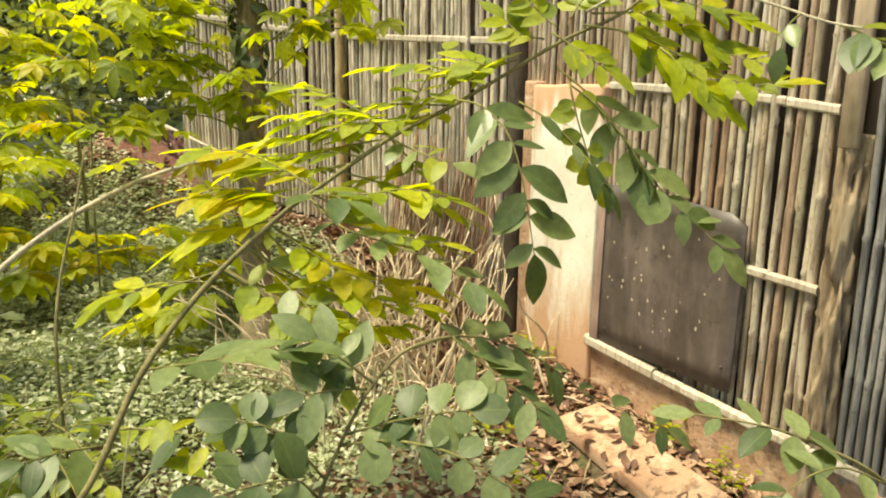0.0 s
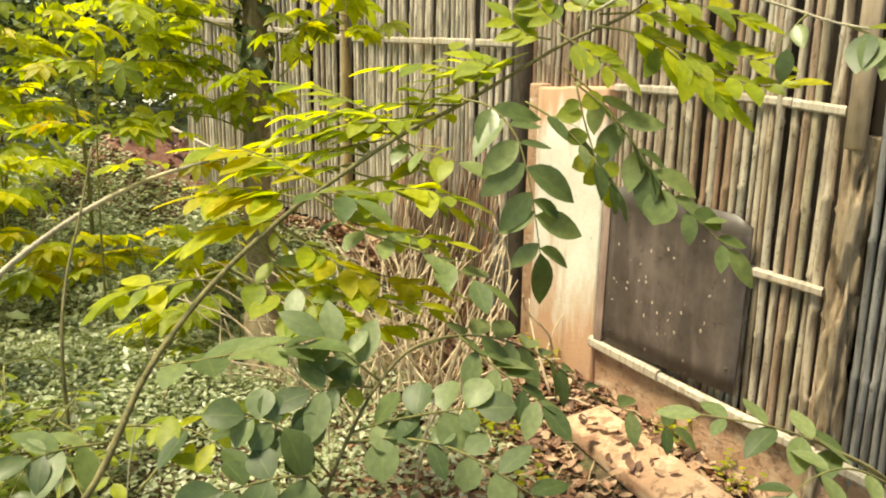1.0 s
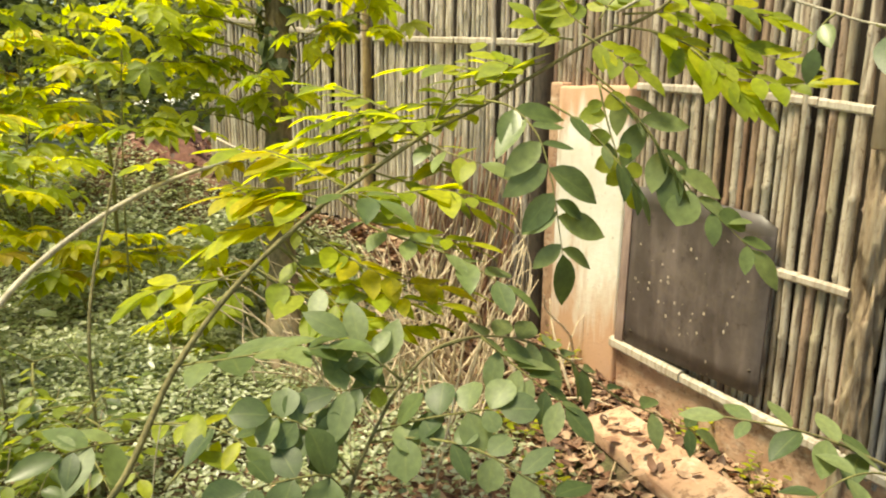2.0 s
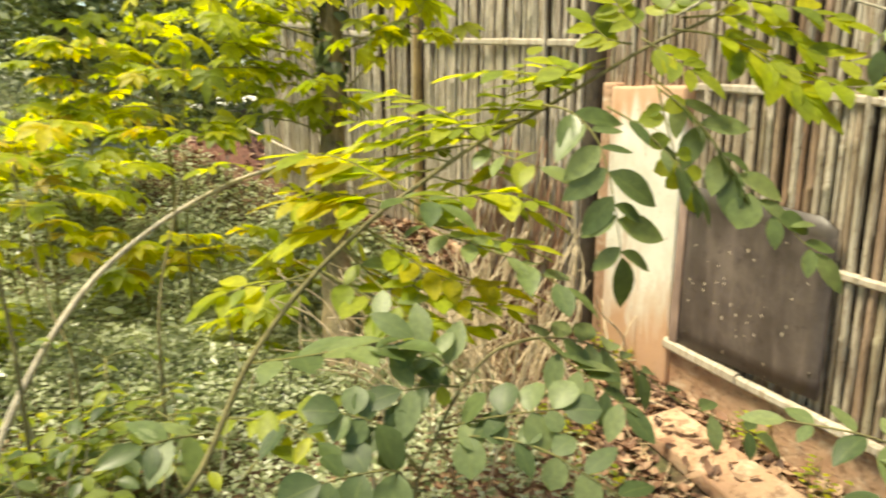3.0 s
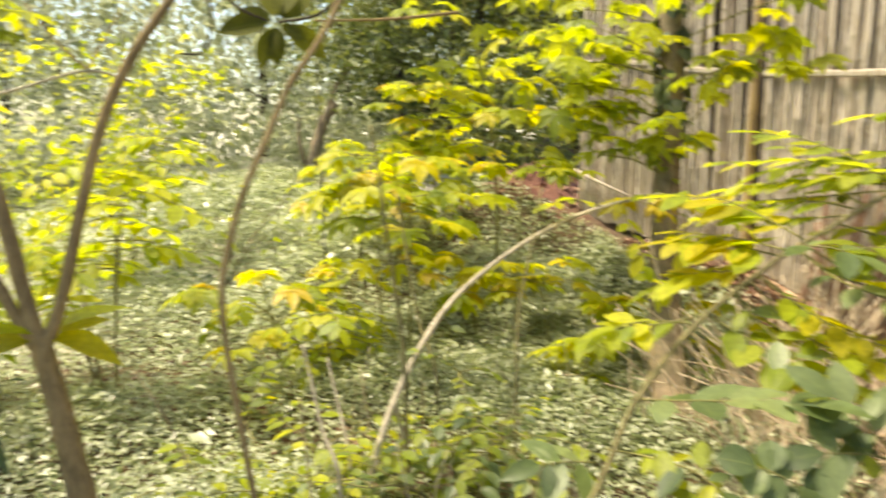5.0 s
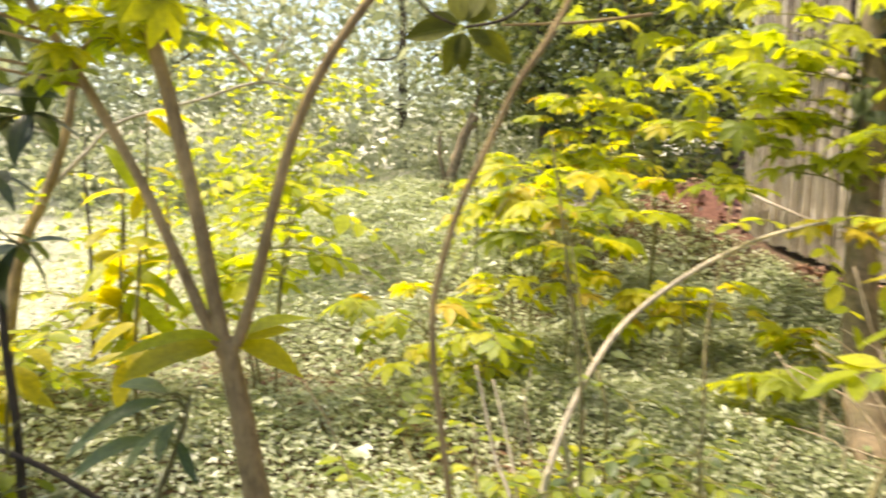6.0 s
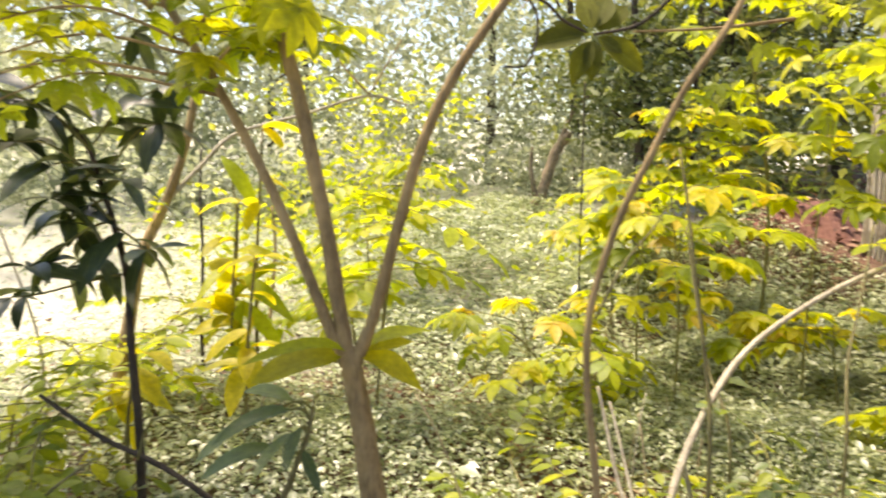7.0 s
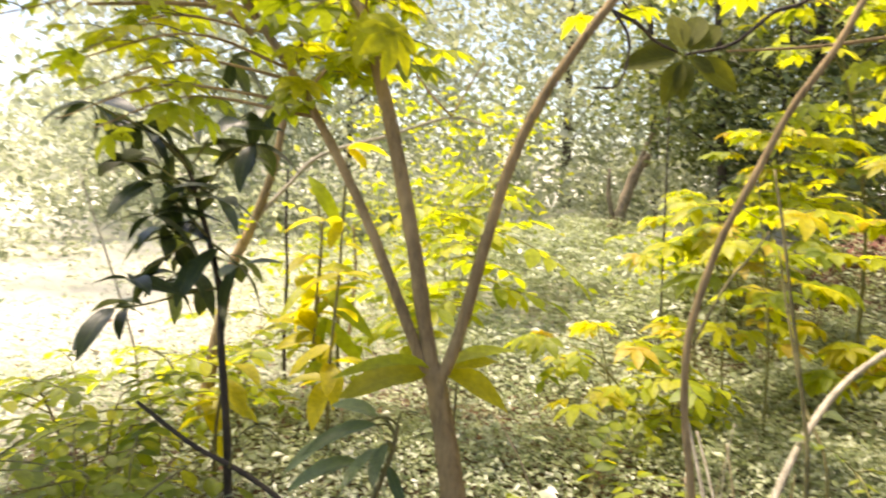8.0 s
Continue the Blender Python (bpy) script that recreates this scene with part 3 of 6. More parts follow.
def ground():
    near = [i * 0.14 for i in range(-78, 79)]
    far = [9 + 1.35 ** k for k in range(6, 17)]
    axis_x = sorted([-4 + v for v in near] + [-4 + 2 + v for v in far] + [-4 - 2 - v for v in far])
    axis_y = sorted([3 + v for v in near] + [3 + 2 + v for v in far] + [3 - 2 - v for v in far])
    nx, ny = len(axis_x), len(axis_y)
    verts = [(x, y, ground_z(x, y)) for y in axis_y for x in axis_x]
    faces = [(j * nx + i, j * nx + i + 1, (j + 1) * nx + i + 1, (j + 1) * nx + i) for j in range(ny - 1) for i in range(nx - 1)]
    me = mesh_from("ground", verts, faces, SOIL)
    return tagged(new("ground", me), "shaded forest floor of dark soil and leaf mould, glare-whitened westward", "ground", kind="structure")


ground()


# ---------------------------------------------------------------- the long wall of canes
def wall_box(s0, s1, o0, o1, z0, z1, lift=0.0):
    """A box along the wall, in world coordinates; lift: how far its s1 end is raised."""
    at = lambda s, o, z: wall_point(s0 + 0.001, o, z) + (wall_point(s0 + 0.002, 0, 0) - wall_point(s0 + 0.001, 0, 0)) * (s - s0 - 0.001) * 1000
    verts = [at(s, o, z + (lift if s == s1 else 0)) for z in (z0, z1) for s, o in ((s0, o0), (s1, o0), (s1, o1), (s0, o1))]
    faces = [(0, 1, 2, 3), (4, 7, 6, 5), (0, 4, 5, 1), (1, 5, 6, 2), (2, 6, 7, 3), (3, 7, 4, 0)]
    return verts, faces


def bevelled(name, verts, faces, material, width, segments=2, cuts=0, jitter=0.0, seed=0):
    bm = bmesh.new()
    vs = [bm.verts.new(v) for v in verts]
    for f in faces:
        bm.faces.new([vs[i] for i in f])
    bmesh.ops.recalc_face_normals(bm, faces=bm.faces)
    if cuts:
        bmesh.ops.subdivide_edges(bm, edges=[e for e in bm.edges if e.calc_length() > 0.12], cuts=cuts, use_grid_fill=True)
        rnd = random.Random(seed)
        for v in bm.verts:
            v.co += Vector([rnd.uniform(-jitter, jitter) for _ in range(3)])
    edges = [e for e in bm.edges if len(e.link_faces) == 2 and e.calc_face_angle(0) > 0.6]
    bmesh.ops.bevel(bm, geom=edges, offset=width, segments=segments, profile=0.6, affect="EDGES")
    me = bpy.data.meshes.new(name)
    bm.to_mesh(me)
    bm.free()
    me.materials.append(material)
    me.polygons.foreach_set("use_smooth", [True] * len(me.polygons))
    return me


def cane_mesh(name, material, radius, length, knots, seed, sides=8):
    """An upright bamboo cane with swollen knots, standing on its origin."""
    rnd = random.Random(seed)
    zs = [0.0]
    rs = [radius]
    at = rnd.uniform(0.1, 0.3)
    while at < length - 0.05:
        zs += [at - 0.012, at, at + 0.012]
        rs += [radius * 0.97, radius * 1.10, radius * 0.97]
        at += knots * rnd.uniform(0.8, 1.25)
    zs.append(length)
    rs.append(radius * 0.9)
    bend = [(rnd.uniform(-1, 1) * radius * 0.16, rnd.uniform(-1, 1) * radius * 0.16) for _ in zs]
    verts, faces = [], []
    for z, r, (bx, by) in zip(zs, rs, bend):
        for k in range(sides):
            a = 2 * math.pi * k / sides
            verts.append((bx + r * math.cos(a), by + r * math.sin(a), z))
    for i in range(len(zs) - 1):
        for k in range(sides):
            a, b = i * sides + k, i * sides + (k + 1) % sides
            faces.append((a, b, b + sides, a + sides))
    faces.append(tuple(range((len(zs) - 1) * sides, len(zs) * sides)))
    return mesh_from(name, verts, faces, material)


TOP = 2.75
# The wall bodies are added backing sheets, dark as the shade between canes.
wall = tagged(new("wall_east", bevelled("wall_east", *wall_box(-3.0, 1.17, -0.12, -0.055, 0.05, TOP), GAP_SHADE, 0.01)),
              "long garden wall of upright weathered bamboo canes", "wall", kind="structure")


far_wall = tagged(new("wall_north", bevelled("wall_north", *wall_box(BEND_1 + 0.03, BEND_2, -0.12, -0.055, 0.05, TOP + 0.3), GAP_SHADE, 0.01)),
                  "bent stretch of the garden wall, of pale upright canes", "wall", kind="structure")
end_wall = tagged(new("wall_west", bevelled("wall_west", *wall_box(BEND_2 + 0.03, WALL_END, -0.12, -0.055, 0.1, TOP + 0.5), GAP_SHADE, 0.01)),
                  "far end of the cane wall beside a red soil bank", "wall", kind="structure")


def part_of_wall(name, me, m=None, label="", host=None):
    ob = new(name, me)
    ob.parent = host or wall
    if m is not None:
        ob.matrix_basis = m
    return tagged(ob, label)


# plinth and apron
for s0, s1, z1, lift, host in ((-3.0, 0.53, 0.228, 0.024, wall), (BEND_1 + 0.02, BEND_2 - 0.01, 0.175, 0.22, far_wall)):
    part_of_wall("plinth", bevelled("plinth", *wall_box(s0, s1, -0.05, 0.035, -0.1, z1, lift), CLAY_PALE if s0 < 0 else CLAY, 0.012, 2, 3, 0.004, 3), label="reddish mud-rendered plinth under the canes", host=host)
# plaster pier beside the panel
part_of_wall("pier", bevelled("pier", *wall_box(0.532, 1.00, -0.05, 0.045, -0.1, 1.25), PLASTER, 0.014, 2, 3, 0.003, 5), label="cream plaster pier with rust-red stains")
part_of_wall("pier_edge", bevelled("pier_edge", *wall_box(1.003, 1.10, -0.05, 0.030, -0.1, 1.265), CLAY_PALE, 0.010, 2, 3, 0.003, 6), label="salmon-coloured rendered edge of the pier")

# rails of split bamboo
def slat(s0, s1, z0, z1, out, tall, thick, seed):
    """A flat split cane nailed along the wall: rounded face, knots, slightly uneven edges."""
    r = random.Random(seed)
    n = max(6, int(abs(s1 - s0) / 0.045))
    knots = {r.randrange(2, n - 1) for _ in range(max(1, n // 7))}
    verts, faces = [], []
    for i in range(n + 1):
        u = i / n
        grow = 1.07 if i in knots else r.uniform(0.985, 1.015)
        z = z0 + (z1 - z0) * u + r.uniform(-0.0004, 0.0004)
        for a, b in ((-1, 0.0), (-0.94, 0.72), (-0.55, 1.0), (0.55, 1.0), (0.94, 0.72), (1, 0.0)):
            verts.append(wall_point(s0 + (s1 - s0) * u, out + b * thick, z + a * tall * 0.5 * grow))
    for i in range(n):
        for k in range(6):
            a, b = i * 6 + k, i * 6 + (k + 1) % 6
            faces.append((a, b, b + 6, a + 6))
    faces += [tuple(range(6))[::-1], tuple(range(n * 6, n * 6 + 6))]
    return mesh_from("rail", verts, faces, RAIL, False)


for k, (s0, s1, z0, z1, out, tall, thick) in enumerate((
        (0.537, 0.150, 0.273, 0.270, 0.040, 0.044, 0.026), (0.158, -0.62, 0.266, 0.273, 0.040, 0.034, 0.020),
        (-0.132, -0.240, 0.715, 0.713, 0.013, 0.029, 0.018), (-0.228, -0.400, 0.713, 0.710, 0.015, 0.026, 0.016),
        (0.525, 0.090, 1.245, 1.227, 0.013, 0.029, 0.010), (0.105, -0.235, 1.226, 1.202, 0.017, 0.026, 0.010), (-0.222, -0.394, 1.201, 1.183, 0.013, 0.027, 0.010),
        (1.25, 1.86, 1.438, 1.478, 0.016, 0.036, 0.012), (1.82, 2.58, 1.474, 1.524, 0.024, 0.034, 0.012),
        (2.64, 3.5, 1.530, 1.628, 0.016, 0.036, 0.012), (3.46, 4.2, 1.650, 1.715, 0.020, 0.036, 0.012))):
    part_of_wall("rail", slat(s0, s1, z0, z1, out, tall, thick, 30 + k), label="pale split-bamboo rail", host=wall if s0 < BEND_1 else far_wall if s0 < BEND_2 else end_wall)

# dark posts
def post_mesh(name, s, out, r, z0, z1, material, rough=0.1, sides=14):
    line = [wall_point(s, out, z0 + (z1 - z0) * i / 16) for i in range(17)]
    v, f = tube(line, r, r * 0.92, sides, rough, int(s * 50) + 60)
    return mesh_from(name, v, f, material)


part_of_wall("post", post_mesh("post", 1.195, 0.0, 0.05, -0.1, TOP, BARK_DARK), label="dark round timber post")
part_of_wall("post", post_mesh("post", BEND_2 + 0.05, 0.012, 0.030, -0.1, TOP + 0.3, BARK), label="brown timber post in the cane wall", host=far_wall)
v, f = tube([wall_point(4.28, 0.10, 0.95), wall_point(3.9, 0.07, 0.83), wall_point(3.55, 0.05, 0.74)], 0.012, 0.010, 8, 0.1, 3)
part_of_wall("brace", mesh_from("brace", v, f, RAIL), label="pale slanting cane nailed over the wall", host=end_wall)
def eaten_post():
    """A post gnawed into grooves and hollows along its grain."""
    sides, rows, z0, z1 = 40, 110, -0.12, 1.125
    verts = []
    for j in range(rows + 1):
        z = z0 + (z1 - z0) * j / rows
        for i in range(sides):
            a = 2 * math.pi * i / sides
            w = Vector((math.cos(a) * 1.6, math.sin(a) * 1.6, z * 2.2))
            groove = noise.noise(w * 3.2 + Vector((3, 1, 0)))
            hole = max(0.0, noise.noise(Vector((math.cos(a) * 2.6, math.sin(a) * 2.6, z * 9))) - 0.04)
            r = 0.039 * (1 + 0.16 * noise.noise(w)) + 0.011 * groove - 0.06 * hole
            verts.append(wall_point(-0.452 + 0.004 * j / rows + r * math.cos(a), 0.01 + r * math.sin(a), z))
    faces = [(j * sides + i, j * sides + (i + 1) % sides, (j + 1) * sides + (i + 1) % sides, (j + 1) * sides + i) for j in range(rows) for i in range(sides)]
    faces += [tuple(range(sides))[::-1], tuple(rows * sides + i for i in range(sides))]
    return mesh_from("post", verts, faces, WOOD_POST)


part_of_wall("post", eaten_post(), label="rotten, worm-eaten timber post")
part_of_wall("board", bevelled("board", *wall_box(-0.474, -0.420, 0.034, 0.054, 1.092, 1.75), BOARD, 0.004, 1), label="grey-brown board nailed over the post")

# canes
rnd = random.Random(11)
CANES_A = [cane_mesh("cane", BAMBOO, 0.0126 * k, 2.5, 0.30, i, 10) for i, k in enumerate((1.0, 0.88, 1.06, 0.95, 1.14))]
CANES_G = [cane_mesh("cane", BAMBOO_GREY, 0.0092 * k, 2.5, 0.4, i + 20) for i, k in enumerate((1.0, 0.85, 1.12))]
CANES_B = [cane_mesh("cane", BAMBOO_FAR, 0.0136 * k, 2.8, 0.4, i + 40, 6) for i, k in enumerate((1.0, 0.85, 1.12, 0.95))]


def cane_row(meshes, s0, s1, step, z0, out, host=None, climb=0.0):
    s = s0
    while s < s1:
        tilt = Euler((radians(rnd.gauss(0, 0.4)), radians(rnd.gauss(0, 0.45)), rnd.uniform(0, 6.28)))
        p = wall_point(s, out + rnd.uniform(-0.004, 0.004), z0 + climb * (s - s0) / (s1 - s0) + rnd.uniform(-0.012, 0.012))
        part_of_wall("cane", rnd.choice(meshes), Matrix.LocRotScale(p, tilt, (1, 1, rnd.uniform(0.96, 1.04))), host=host)
        s += step * rnd.uniform(0.92, 1.1)


cane_row(CANES_A, -0.402, 0.53, 0.0318, 0.255, 0.0)
cane_row(CANES_A, 0.55, 1.14, 0.036, 1.20, -0.025)
cane_row(CANES_G, -2.98, -0.497, 0.0235, 0.22, 0.02)
cane_row(CANES_B, BEND_1 + 0.055, BEND_2 - 0.02, 0.0312, 0.17, 0.0, far_wall, 0.24)
cane_row(CANES_B, BEND_2 + 0.045, WALL_END, 0.0350, 0.38, 0.0, end_wall, 0.2)


# ---------------------------------------------------------------- things at the wall
def sheet_panel():
    """A dark sheet with rounded upper corners, leaning on the canes."""
    w, h, t = 0.685, 0.60, 0.007
    root = thing("sheet_panel", wall_point(0.515, 0.045, 0.286), "dark brown scuffed sheet leaning on bamboo canes", "panel")
    bm = bmesh.new()

    def at(u, v, o):
        bow = 0.012 * math.sin(math.pi * u / w) + 0.012 * math.exp(-((u - 0.085) / 0.02) ** 2)
        return wall_point(0.515 - u + 0.004 * (u / w) * v / h, 0.047 - 0.012 * v / h + bow * v / h + o, 0.286 + v + 0.063 * (1 - v / h) * u)

    cols = [0, 0.03, 0.06, 0.075, 0.085, 0.095, 0.11] + [0.11 + 0.0575 * k for k in range(1, 11)]
    rows = 9

    def height(u):
        if u > w - 0.045:
            return h - 0.045 + 0.045 * math.sqrt(max(0, 1 - ((u - w + 0.045) / 0.045) ** 2))
        return h + 0.012 * math.sin(u * 7)

    grid = {}
    for o in (0, t):
        for i, u in enumerate(cols):
            for j in range(rows + 1):
                grid[o, i, j] = bm.verts.new(at(u, height(u) * j / rows, o))
    for i in range(len(cols) - 1):
        for j in range(rows):
            for o in (0, t):
                bm.faces.new([grid[o, i, j], grid[o, i + 1, j], grid[o, i + 1, j + 1], grid[o, i, j + 1]])
    rim = [(i, 0) for i in range(len(cols))] + [(len(cols) - 1, j) for j in range(1, rows + 1)] + [(i, rows) for i in range(len(cols) - 2, -1, -1)] + [(0, j) for j in range(rows - 1, 0, -1)]
    for (a, b), (c, d) in zip(rim, rim[1:] + rim[:1]):
        bm.faces.new([grid[0, a, b], grid[0, c, d], grid[t, c, d], grid[t, a, b]])
    bmesh.ops.recalc_face_normals(bm, faces=bm.faces)
    me = bpy.data.meshes.new("sheet")
    bm.to_mesh(me)
    bm.free()
    me.materials.append(PANEL)
    me.polygons.foreach_set("use_smooth", [True] * len(me.polygons))
    child("sheet", me, root)
    strip = [at(u, v, o) for o in (0.0085, 0.014) for u, v in ((0.004, 0.004), (0.052, 0.004), (0.05, 0.585), (0.004, 0.585))]
    box = [(0, 1, 2, 3), (4, 7, 6, 5), (0, 4, 5, 1), (1, 5, 6, 2), (2, 6, 7, 3), (3, 7, 4, 0)]
    child("edge_strip", bevelled("edge_strip", strip, box, STRIP, 0.002), root, "narrow reddish-brown edge strip")
    for u, v in ((0.09, 0.52), (0.66, 0.46), (0.09, 0.06), (0.65, 0.08)):
        v2, f2 = tube([at(u, v, 0.004), at(u, v, 0.010), at(u, v, 0.0125)], 0.006, 0.004, 8)
        child("nail", mesh_from("nail", v2, f2, BARK_DARK), root)


sheet_panel()


def apron_slab():
    """A tilted slab of reddish render at the foot of the plinth."""
    root = thing("apron_slab", wall_point(0.1, 0.25, 0.1), "broken reddish render slab lying in dead leaves", "slab")
    verts = [wall_point(s, o, z - 0.05 * (1 - z0)) for z0 in (0, 1) for s, o, z in ((0.27, 0.195, 0.142), (-0.72, 0.235, 0.132), (-0.72, 0.400, 0.078), (0.32, 0.330, 0.092))]
    faces = [(0, 1, 2, 3), (4, 7, 6, 5), (0, 4, 5, 1), (1, 5, 6, 2), (2, 6, 7, 3), (3, 7, 4, 0)]
    child("slab", bevelled("slab", verts, faces, CLAY_PALE, 0.008, 2, 3, 0.002, 9), root)


apron_slab()


def cane_bundle():
    """Thin reddish sticks stacked upright against the wall."""
    r = random.Random(5)
    root = thing("stick_bundle", wall_point(1.75, 0.15, ground_z(*wall_point(1.75, 0.15, 0).xy)), "bundle of thin reddish-brown sticks against the cane wall", "sticks")
    for i in range(70):
        s = r.uniform(1.30, 1.95)
        a = wall_point(s + r.uniform(-0.08, 0.08), r.uniform(0.12, 0.34), 0.06)
        b = wall_point(s + r.uniform(-0.12, 0.16), r.uniform(0.05, 0.10), r.uniform(0.65, 1.02))
        mid = a.lerp(b, 0.5) + Vector((r.uniform(-0.02, 0.02), r.uniform(-0.02, 0.02), 0))
        v, f = tube(smooth_line([a, mid, b], 3), r.uniform(0.005, 0.009), 0.004, 6, 0.1, i)
        child("stick", mesh_from("stick", v, f, STICK_RED if i % 4 else STRAW), root)


cane_bundle()


def brush_pile():
    """Cut twigs thrown in a heap."""
    r = random.Random(8)
    c = Vector((-0.22, 2.72, 0))
    root = thing("brush_pile", (c.x, c.y, ground_z(c.x, c.y)), "heap of dry straw-coloured cut twigs on the ground", "brush pile")
    for i in range(210):
        o = Vector((r.gauss(0, 0.26), r.gauss(0, 0.26), 0))
        q = c + o
        z = ground_z(q.x, q.y) + 0.01
        d = Vector((r.uniform(-1, 0.6), r.uniform(-0.6, 0.6), r.uniform(0.15, 1.3))).normalized()
        L = r.uniform(0.3, 0.8)
        pts = [Vector((q.x, q.y, z)) + d * L * u + Vector((r.uniform(-0.03, 0.03), r.uniform(-0.03, 0.03), 0.12 * math.sin(u * 2.5) * L)) for u in (0, 0.4, 0.7, 1)]
        v, f = tube(smooth_line(pts, 3), r.uniform(0.003, 0.007), 0.002, 5, 0.15, i)
        child("twig", mesh_from("twig", v, f, STRAW_LIT), root)


brush_pile()


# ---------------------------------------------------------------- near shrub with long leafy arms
TO_CAMERA = Vector((0.1, -0.55, 0.8))        # turns leaf faces towards the camera's view
LEVEL = Vector((0.0, -0.10, 1.0))


def near_shrub():
    p = Plant("leafy_shrub", (-0.95, 1.05, ground_z(-0.95, 1.05)), "tall arching shrub with blue-green and backlit-yellow paired leaflets", "shrub", seed=3)
    p.stem([(-0.95, 1.05, ground_z(-0.95, 1.05) - 0.03), (-0.88, 1.12, 0.3)] + [(-0.660, 1.122, 0.489), (-0.595, 1.288, 0.678), (-0.500, 1.424, 0.824), (-0.365, 1.525, 0.954), (-0.297, 1.568, 1.003), (-0.138, 1.635, 1.113), (0.003, 1.673, 1.186), (0.133, 1.692, 1.263), (0.258, 1.678, 1.337), (0.378, 1.661, 1.392), (0.472, 1.659, 1.469)], 0.0074, 0.0034, STEM_GREEN, label="slender green-brown stem")
    f = TO_CAMERA
    # hanging sprays of grey-green leaflets
    p.pinnate([(0.003, 1.636, 1.203), (0.071, 1.582, 1.186), (0.124, 1.528, 1.129), (0.150, 1.490, 1.050), (0.166, 1.472, 0.968), (0.180, 1.464, 0.885)], OVAL_D, 7, 1.0, Vector((0.1, -0.6, 0.75)), droop=0.22, open_by=72, stray=0.45, flat=0.35)
    p.pinnate([(0.243, 1.685, 1.275), (0.308, 1.642, 1.218), (0.367, 1.595, 1.146), (0.418, 1.559, 1.069), (0.475, 1.522, 0.995), (0.533, 1.500, 0.943), (0.579, 1.481, 0.899)], OVAL_D + ROUND_D[:1], 8, 0.9, Vector((-0.3, -0.5, 0.85)), droop=0.14, open_by=58, stray=0.35, flat=0.45)
    p.pinnate([(0.151, 1.607, 1.198), (0.218, 1.579, 1.157), (0.284, 1.548, 1.092), (0.337, 1.516, 1.023)], OVAL_D, 5, 0.75, Vector((0.4, -0.4, 0.8)), droop=0.2, open_by=36, stray=0.3, flat=0.3)
    p.pinnate([(0.259, 1.593, 1.236), (0.275, 1.580, 1.170), (0.296, 1.566, 1.103), (0.328, 1.549, 1.021)], ROUND_M, 5, 0.72, Vector((-0.1, -0.6, 0.8)), droop=0.0, stray=0.15, flat=0.1, open_by=92, start=0.1)
    p.pinnate([(0.255, 1.604, 1.242), (0.321, 1.581, 1.189), (0.376, 1.559, 1.123), (0.425, 1.535, 1.047)], OVAL_D, 5, 0.62, Vector((0.6, -0.25, 0.75)), droop=0.1, open_by=30, stray=0.2, flat=0.2)
    # bright sprays over the wall, leaf faces tilted towards the camera
    g = Vector((-0.10, -0.50, 0.86))
    for pts in ([(0.296, 1.668, 1.368), (0.400, 1.645, 1.349), (0.487, 1.611, 1.306), (0.564, 1.575, 1.264), (0.630, 1.538, 1.238), (0.675, 1.508, 1.241)],
                [(0.315, 1.674, 1.393), (0.414, 1.662, 1.393), (0.503, 1.637, 1.362), (0.581, 1.600, 1.310), (0.642, 1.566, 1.290)],
                [(0.333, 1.681, 1.430), (0.443, 1.665, 1.426), (0.545, 1.645, 1.408), (0.629, 1.614, 1.375)],
                [(0.455, 1.610, 1.317), (0.515, 1.571, 1.257), (0.570, 1.541, 1.199)]):
        p.pinnate(pts, OVAL_Y + OVAL_M, 8 if len(pts) > 4 else 6, 0.84, g, droop=-0.06, open_by=44, stray=0.16, flat=0.1)
    for pts in ([(0.241, 1.677, 1.362), (0.198, 1.703, 1.398), (0.166, 1.726, 1.447)],
                [(0.267, 1.683, 1.381), (0.293, 1.699, 1.420), (0.337, 1.711, 1.465)],
                [(0.209, 1.671, 1.336), (0.159, 1.687, 1.347), (0.121, 1.710, 1.382)],
                [(0.228, 1.668, 1.349), (0.288, 1.639, 1.308), (0.343, 1.618, 1.268)],
                [(0.148, 1.678, 1.289), (0.091, 1.702, 1.276), (0.039, 1.724, 1.293)],
                [(0.376, 1.651, 1.355), (0.425, 1.639, 1.325), (0.448, 1.622, 1.294)]):
        p.pinnate(pts, OVAL_M + OVAL_M + OVAL_Y, 4, 0.86, g, droop=0.0, open_by=60, stray=0.2, flat=0.1)
    p.stem([(0.301, 1.667, 1.396), (0.411, 1.622, 1.447), (0.559, 1.555, 1.428), (0.654, 1.474, 1.386), (0.710, 1.425, 1.358), (0.760, 1.376, 1.340)], 0.0034, 0.0022, STEM_PALE, "branch", "thin pale side branch")
    p.pinnate([(0.678, 1.451, 1.374), (0.654, 1.452, 1.347), (0.644, 1.445, 1.309)], OVAL_D, 1, 0.6, LEVEL, droop=0.2)
    p.pinnate([(0.732, 1.403, 1.349), (0.769, 1.371, 1.326), (0.805, 1.338, 1.300)], OVAL_D, 3, 0.9, g, droop=0.1)
    # sprays along the upper arm
    p.pinnate([(0.003, 1.734, 1.185), (-0.135, 1.775, 1.186), (-0.266, 1.811, 1.170), (-0.383, 1.823, 1.140)], OVAL_M + OVAL_Y, 8, 1.1, LEVEL, droop=0.08)
    p.pinnate([(-0.143, 1.695, 1.108), (-0.050, 1.695, 1.195), (0.067, 1.692, 1.267)], OVAL_M + OVAL_Y, 7, 1.05, LEVEL, droop=0.08)
    p.pinnate([(-0.132, 1.717, 1.115), (-0.247, 1.768, 1.117), (-0.368, 1.816, 1.106), (-0.482, 1.862, 1.086)], OVAL_Y, 8, 1.15, LEVEL, droop=0.08)
